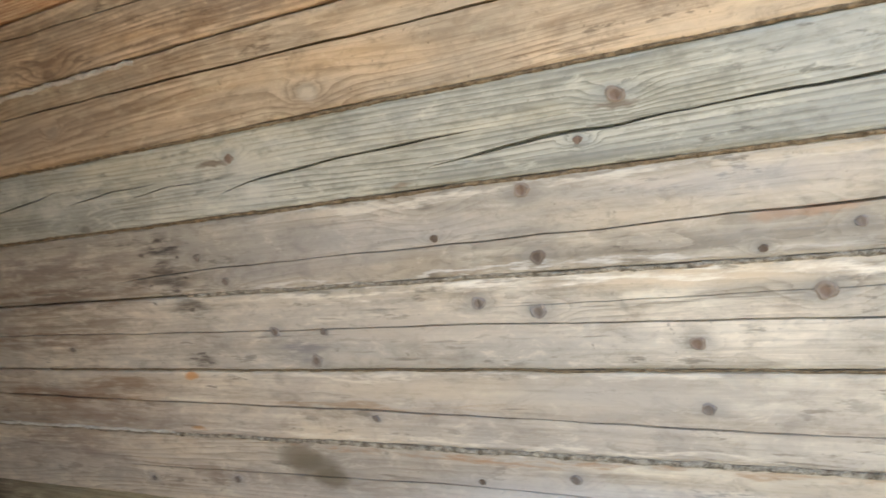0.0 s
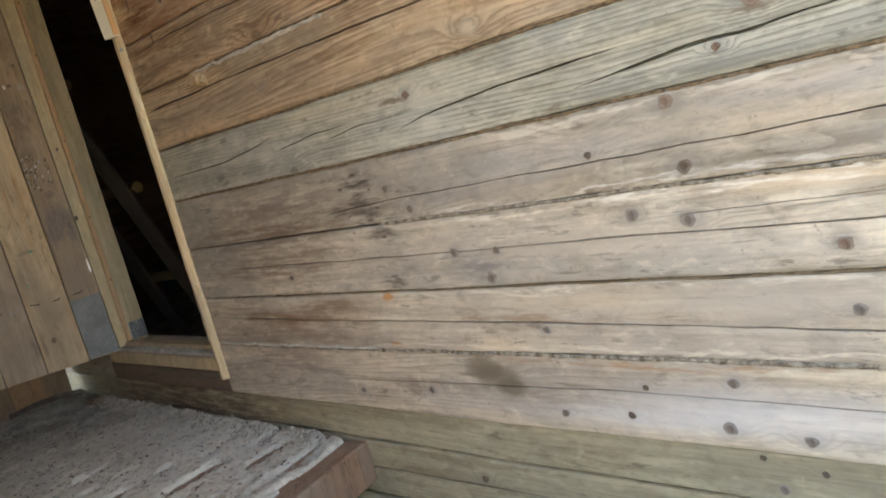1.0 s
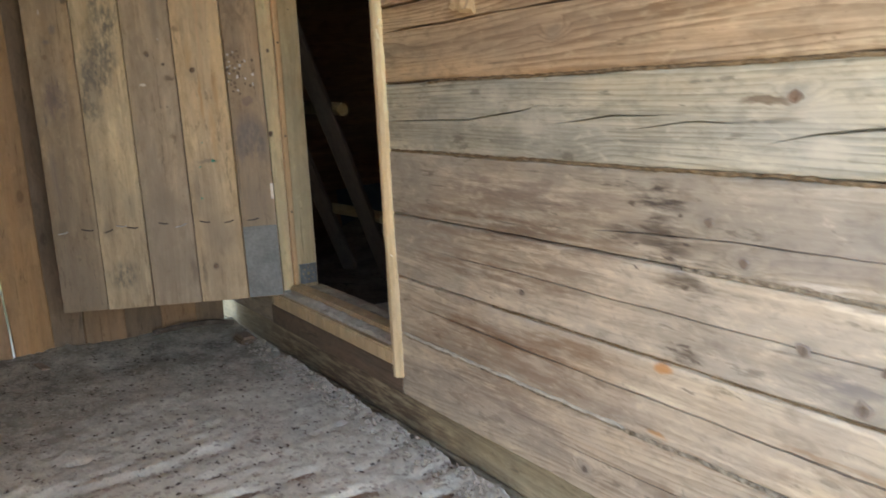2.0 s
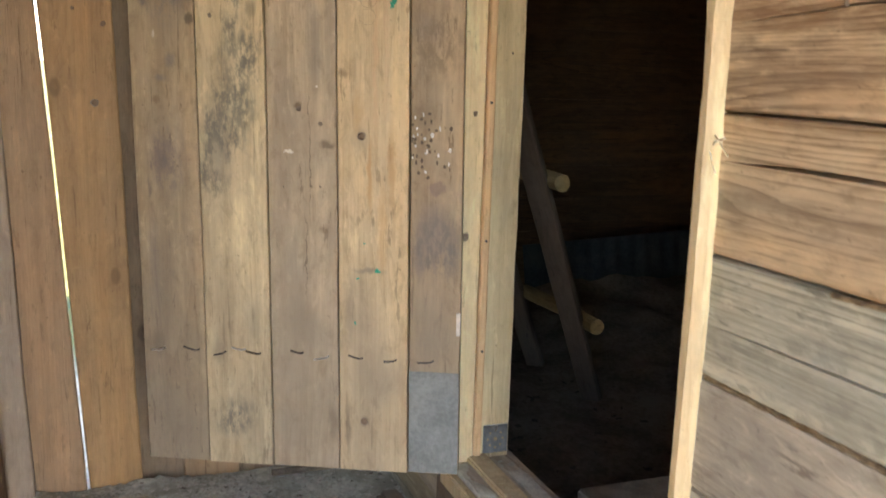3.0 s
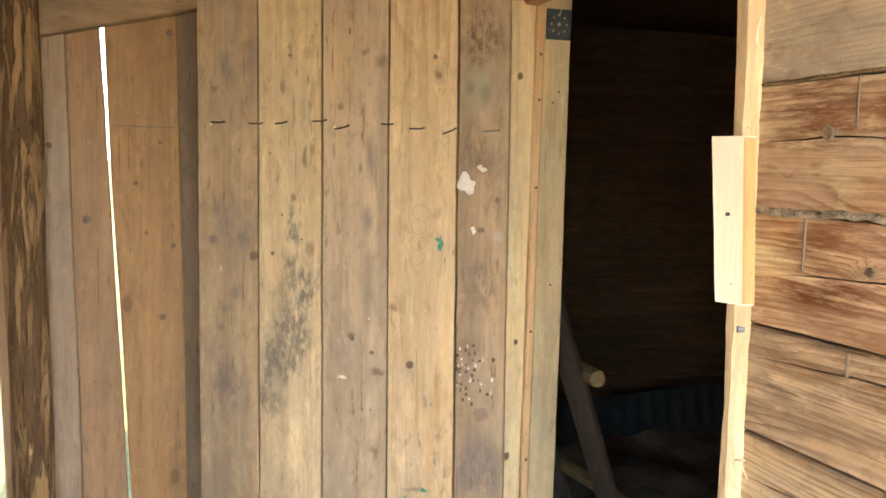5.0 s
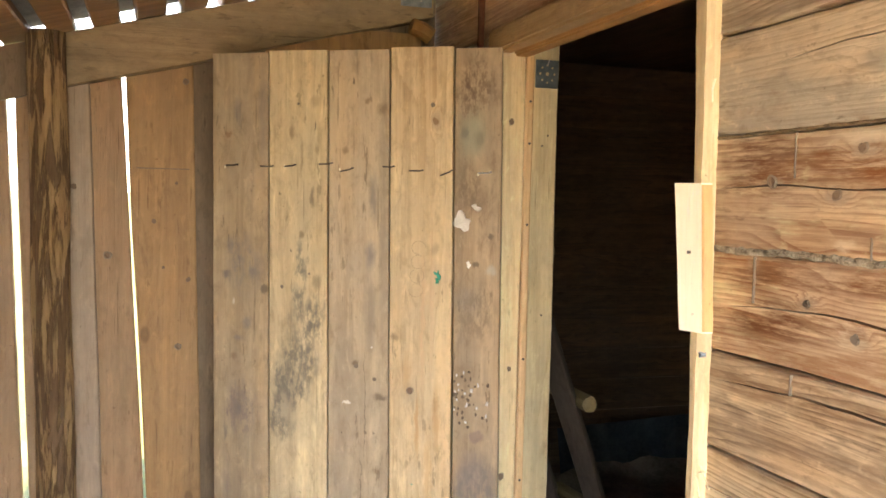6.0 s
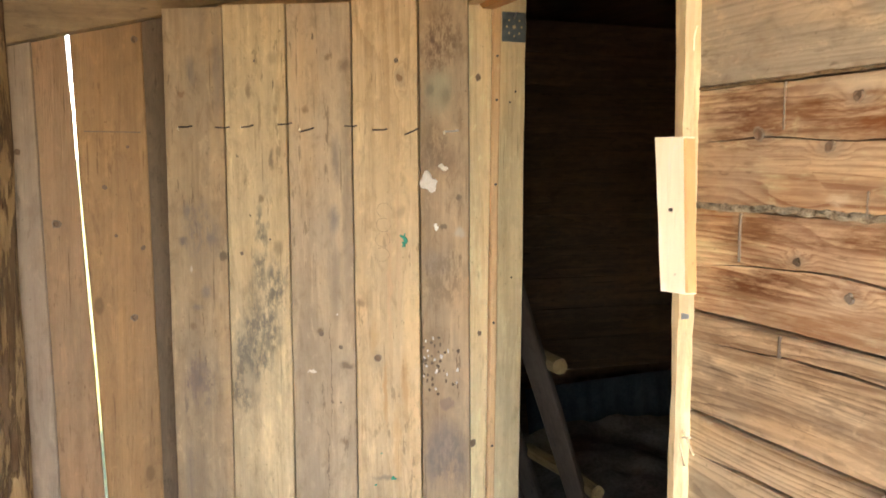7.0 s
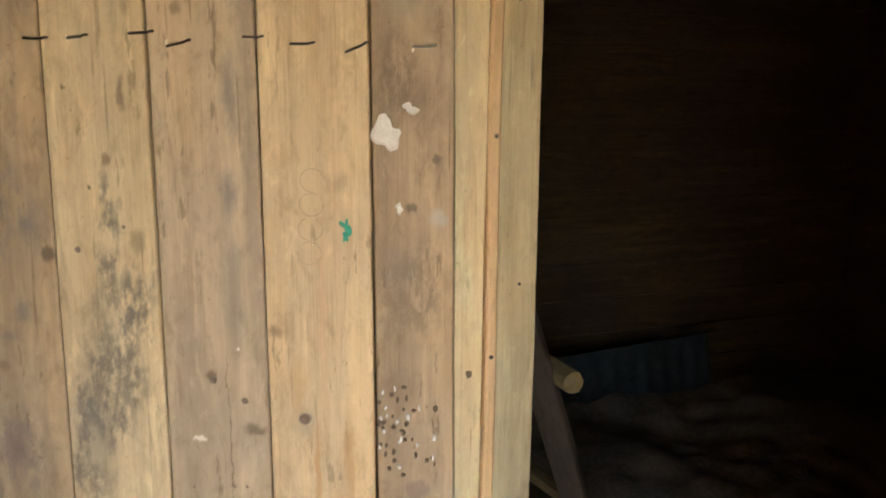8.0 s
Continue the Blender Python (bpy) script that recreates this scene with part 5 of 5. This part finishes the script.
# ---- the deck before the door ----
deck = empty("deck", "dirty low deck of thick planks before the door", "deck", kind="structure")
DECK_Z = 0.352
lean_deg = math.degrees(math.atan2(0.19, 0.57))
for k in range(13):
    w_ = 0.150
    x_at = 0.62 - 0.5 * w_ - k * (w_ + 0.004)
    bm = plank(1.72, w_, 0.105, 400 + k, 0.003, 0.006, 16)
    # planks lie flat, running outwards from the wall
    skew = lean_deg * max(0.0, 1 - k / 5)
    m = Matrix.Translation((x_at - 0.02, -0.008, DECK_Z - 0.105)) @ pose(0, 0, 0, 0, 0, skew) @ pose(0, 0, 0, 90, 0, 0) @ pose(0, 0, 0, 0, 0, 180) @ pose(0, -0.105, 0)
    part("plank", bm, DECK_WOOD, deck, m=m)
low_deck = empty("low_step", "low plank step strewn with wood shavings", "step", kind="structure")
for k in range(8):
    bm = plank(1.9, 0.27, 0.05, 430 + k, 0.004, 0.005, 16)
    m = Matrix.Translation((0.775 + 0.285 * k, -0.01, 0.20 - 0.05 - 0.004 * (k % 2))) @ pose(0, 0, 0, 0, 0, 17) @ pose(0, 0, 0, 90, 0, 0) @ pose(0, 0, 0, 0, 0, 180) @ pose(0, -0.05, 0)
    part("plank", bm, DECK_WOOD, low_deck, m=m)


def deck_edge(y):
    return 0.545 - y * 0.333


def deck_height(x, yy):
    joint = (0.62 - x - yy * 0.28) % 0.154
    crack_d = min(joint, 0.154 - joint)
    fill = max(0.0, min(1.0, (0.45 - x) / 0.9))
    h = 0.009 + 0.010 * fill * (0.6 + noise.noise((x * 6, yy * 6, 0))) + 0.006 * noise.noise((x * 28, yy * 28, 2)) + 0.006 * noise.noise((x * 75, yy * 75, 4))
    h += 0.035 * max(0.0, 1 - (x + 1.27) / 0.22) * (0.5 + 0.5 * noise.noise((yy * 5, 3, 3)))
    h += 0.014 * max(0.0, 1 - abs(yy) / 0.09) * (0.6 + noise.noise((x * 18, 1, 5)))
    if crack_d < 0.009 and x > -0.35 and noise.noise((x * 3, yy * 5, 9)) > 0.12:
        h -= 0.009
    bare = noise.noise(((0.62 - x - yy * 0.28) * 17, yy * 3.2, 7)) + 0.5 * noise.noise((x * 21, yy * 9, 3)) - 0.12
    h -= 0.042 * max(0.0, bare) * max(0.0, min(1.0, (x + 0.45) / 0.6))
    return max(h, -0.008)


bm = bmesh.new()
NX, NY = 190, 120
grid = []
for j in range(NY + 1):
    yy = -0.012 - 1.55 * j / NY
    row = []
    for i in range(NX + 1):
        xa, xb = -1.268, deck_edge(yy) - 0.012
        x = xa + (xb - xa) * i / NX
        h = deck_height(x, yy)
        if i == NX:
            h = -0.006
        row.append(bm.verts.new((x, yy, DECK_Z + h)))
    grid.append(row)
for j in range(NY):
    for i in range(NX):
        bm.faces.new((grid[j][i], grid[j + 1][i], grid[j + 1][i + 1], grid[j][i + 1]))
for f in bm.faces:
    f.smooth = True
tagged(part("sawdust_layer", bm, SAWDUST), "grey trampled sawdust and dirt covering the deck", "sawdust", kind="stuff")


def chips(name, count, mat, label, place, size, curl=False):
    bm = bmesh.new()
    for k in range(count):
        x, y, z = place()
        L = random.uniform(*size)
        w_ = L * random.uniform(0.2, 0.85)
        an = random.uniform(0, 6.28)
        tx, ty = math.cos(an), math.sin(an)
        lift = random.uniform(0.0005, 0.004)
        n = 5 if curl else 3
        va, vb = [], []
        for i in range(n):
            f = i / (n - 1) - 0.5
            h = lift + (L * 0.5 * (1 - math.cos(f * 3.4)) * random.uniform(0.6, 1) if curl else random.uniform(0, 0.002))
            va.append(bm.verts.new((x + tx * f * L - ty * w_ / 2, y + ty * f * L + tx * w_ / 2, z + h)))
            vb.append(bm.verts.new((x + tx * f * L + ty * w_ / 2, y + ty * f * L - tx * w_ / 2, z + h + 0.001)))
        for i in range(n - 1):
            bm.faces.new((va[i], va[i + 1], vb[i + 1], vb[i]))
    ob = part(name, bm, mat)
    return tagged(ob, label, "shavings", kind="stuff")


def on_deck():
    yy = -0.02 - 1.2 * random.random()
    x = random.uniform(-1.24, deck_edge(yy) - 0.05)
    return x, yy, DECK_Z + deck_height(x, yy)


def by_wall():
    x, yy = random.uniform(-1.0, 0.48), -0.02 - 0.07 * random.random() ** 1.5
    return x, yy, DECK_Z + deck_height(x, yy)


def on_step():
    yy = random.uniform(-0.5, -0.03)
    return random.uniform(0.66, 1.4) - 0.3 * yy, yy, 0.203


tagged(part("step_sawdust", dust_patch(0.72, 2.2, -0.75, -0.03, 0.199, 6, 150, 80, 0.009), SAWDUST), "brown sawdust covering the low step", "sawdust", kind="stuff")
chips("dark_litter", 1500, DARK_CHIP, "dark bark crumbs and dirt on the deck", on_deck, (0.003, 0.013))
chips("pale_shavings", 5200, LITTER, "pale wood shavings on the deck", on_deck, (0.004, 0.017))
chips("curled_shavings", 520, LITTER, "curled wood shavings heaped along the log wall", by_wall, (0.007, 0.016), True)
chips("step_shavings", 900, PALE_CHIP, "wood shavings strewn on the low step", on_step, (0.004, 0.011))
chips("step_litter", 900, DARK_CHIP, "dark crumbs on the low step", on_step, (0.005, 0.014))
stick = tagged(part("wood_chip", plank(0.075, 0.028, 0.008, 77, 0.005, 0.002, 6), PALE_CHIP, m=pose(-1.11, -0.665, DECK_Z + 0.032, 90, 6, 100)), "pale split wood chip lying on the sawdust", "wood chip")
branch = tagged(part("branch", tube([(-1.19, -0.30, DECK_Z + 0.05), (-1.17, -0.20, DECK_Z + 0.062), (-1.18, -0.10, DECK_Z + 0.056), (-1.15, -0.04, DECK_Z + 0.045)], 0.009, 8, 3, 0.5), DARK_CHIP), "dark crooked twig on the dirt by the wall", "twig")
offcut = tagged(part("wood_offcut", box(-1.06, -0.96, -0.075, -0.020, DECK_Z + 0.004, DECK_Z + 0.036, 0.010), BOARD_DULL), "small brown timber offcut on the deck by the wall", "offcut")

# ---- inside the building ----
inner = empty("wall_inside_west", "dark log wall inside the building", "wall", kind="structure")
for k in range(15):
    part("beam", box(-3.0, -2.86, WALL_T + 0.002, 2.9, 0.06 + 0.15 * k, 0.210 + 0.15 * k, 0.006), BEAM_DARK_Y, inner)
# unseen box added outside so no daylight leaks between the beams
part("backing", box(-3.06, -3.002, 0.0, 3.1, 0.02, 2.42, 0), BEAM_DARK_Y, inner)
inner2 = empty("wall_inside_north", "dark log wall at the back of the building", "wall", kind="structure")
for k in range(15):
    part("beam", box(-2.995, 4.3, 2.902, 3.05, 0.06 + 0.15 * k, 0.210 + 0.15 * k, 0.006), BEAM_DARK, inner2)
# same unseen light stop behind the back wall
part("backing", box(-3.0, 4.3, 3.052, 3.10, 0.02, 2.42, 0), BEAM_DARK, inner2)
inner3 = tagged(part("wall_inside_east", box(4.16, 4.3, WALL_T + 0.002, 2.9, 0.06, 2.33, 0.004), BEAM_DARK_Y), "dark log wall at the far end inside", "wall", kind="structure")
tagged(part("floor", box(-2.86, 4.16, WALL_T + 0.004, 2.9, 0.26, 0.36, 0.003), INNER_FLOOR), "dusty floor inside the dark building", "floor", kind="structure")
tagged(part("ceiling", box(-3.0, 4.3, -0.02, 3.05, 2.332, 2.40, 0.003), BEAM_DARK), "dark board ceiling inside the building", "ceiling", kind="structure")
tagged(part("doorstep_inside", box(-0.78, 0.3, 0.30, 0.95, 0.361, 0.470, 0.006), DUST), "dusty plank step inside the doorway", "step", kind="structure")

bm = bmesh.new()
grid = []
for j in range(41):
    row = []
    for i in range(41):
        x, y = -2.55 + 1.45 * i / 40, 0.75 + 1.75 * j / 40
        rim = min(1.0, 5 * min(j / 40, 1 - j / 40, 1 - i / 40))
        h = 0.17 * rim * (1 - i / 40) ** 0.8 * (0.85 + 0.5 * noise.noise((x * 2.3, y * 2.3, 3))) + 0.03 * rim * noise.noise((x * 8, y * 8, 6)) + 0.012 * rim * noise.noise((x * 26, y * 26, 9))
        row.append(bm.verts.new((x, y, 0.358 + max(h, -0.01))))
    grid.append(row)
for j in range(40):
    for i in range(40):
        bm.faces.new((grid[j][i], grid[j][i + 1], grid[j + 1][i + 1], grid[j + 1][i])).smooth = True
tagged(part("earth_heap", bm, INNER_FLOOR), "low brown heap of earth and straw on the dark floor", "heap", kind="stuff")

ladder = empty("ladder", "grey wooden ladder with round log rungs leaning inside", "ladder")
DIR = Vector((0.135, -0.205, 0.43)).normalized()
RA = Vector((-1.262, 0.392, 1.095))
OUT = Vector((-0.95, -0.25, 0.18)).normalized()


def rail(p0, name="rail"):
    lo = p0 + DIR * ((0.372 - p0.z) / DIR.z)
    hi = p0 + DIR * ((1.66 - p0.z) / DIR.z)
    z = (hi - lo).normalized()
    x = Vector((0.72, 0.69, 0)).normalized()
    yv = z.cross(x).normalized()
    x = yv.cross(z)
    m = Matrix((( x.x, yv.x, z.x, lo.x), (x.y, yv.y, z.y, lo.y), (x.z, yv.z, z.z, lo.z), (0, 0, 0, 1)))
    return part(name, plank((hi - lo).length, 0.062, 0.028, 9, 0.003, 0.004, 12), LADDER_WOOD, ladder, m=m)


rail(RA)
rail(RA + Vector((-0.36, -0.02, 0.0)))
for k in range(-1, 3):
    p = RA + DIR * (-0.432 * k) * 1.16 + Vector((0.038, 0.053, 0))
    part("rung", tube([p + Vector((0.015, 0.006, -0.006)), p + Vector((-0.18, 0.0, 0.0)), p + Vector((-0.42, -0.02, 0.0))], 0.023, 12, k, 0.15), RUNG_WOOD, ladder, "round barked log rung")

tin = empty("tin_sheet", "dull bluish corrugated tin sheet leaning on the inner wall", "tin sheet")
bm = bmesh.new()
prev = None
for i in range(120):
    yy = 1.02 + 0.90 * i / 119
    d = 0.0025 * math.sin(yy * 2 * math.pi / 0.076)
    ring = [bm.verts.new(p) for p in ((-2.55 + d, yy, 0.362), (-2.62 + d, yy, 0.640 + 0.05 * (yy - 1.02)), (-2.624 + d, yy, 0.640 + 0.05 * (yy - 1.02)), (-2.554 + d, yy, 0.362))]
    if prev:
        for a in range(4):
            b = (a + 1) % 4
            bm.faces.new((prev[a], prev[b], ring[b], ring[a]))
    prev = ring
bmesh.ops.recalc_face_normals(bm, faces=bm.faces[:])
part("sheet", bm, TIN, tin)


def on_floor():
    x, yy = random.uniform(-2.8, -0.9), random.uniform(0.3, 2.6)
    return x, yy, 0.362


chips("floor_litter", 900, INNER_FLOOR, "old straw and chips on the dark floor inside", on_floor, (0.02, 0.07))
chips("floor_crumbs", 500, DARK_CHIP, "dark crumbs on the dark floor inside", on_floor, (0.008, 0.03))
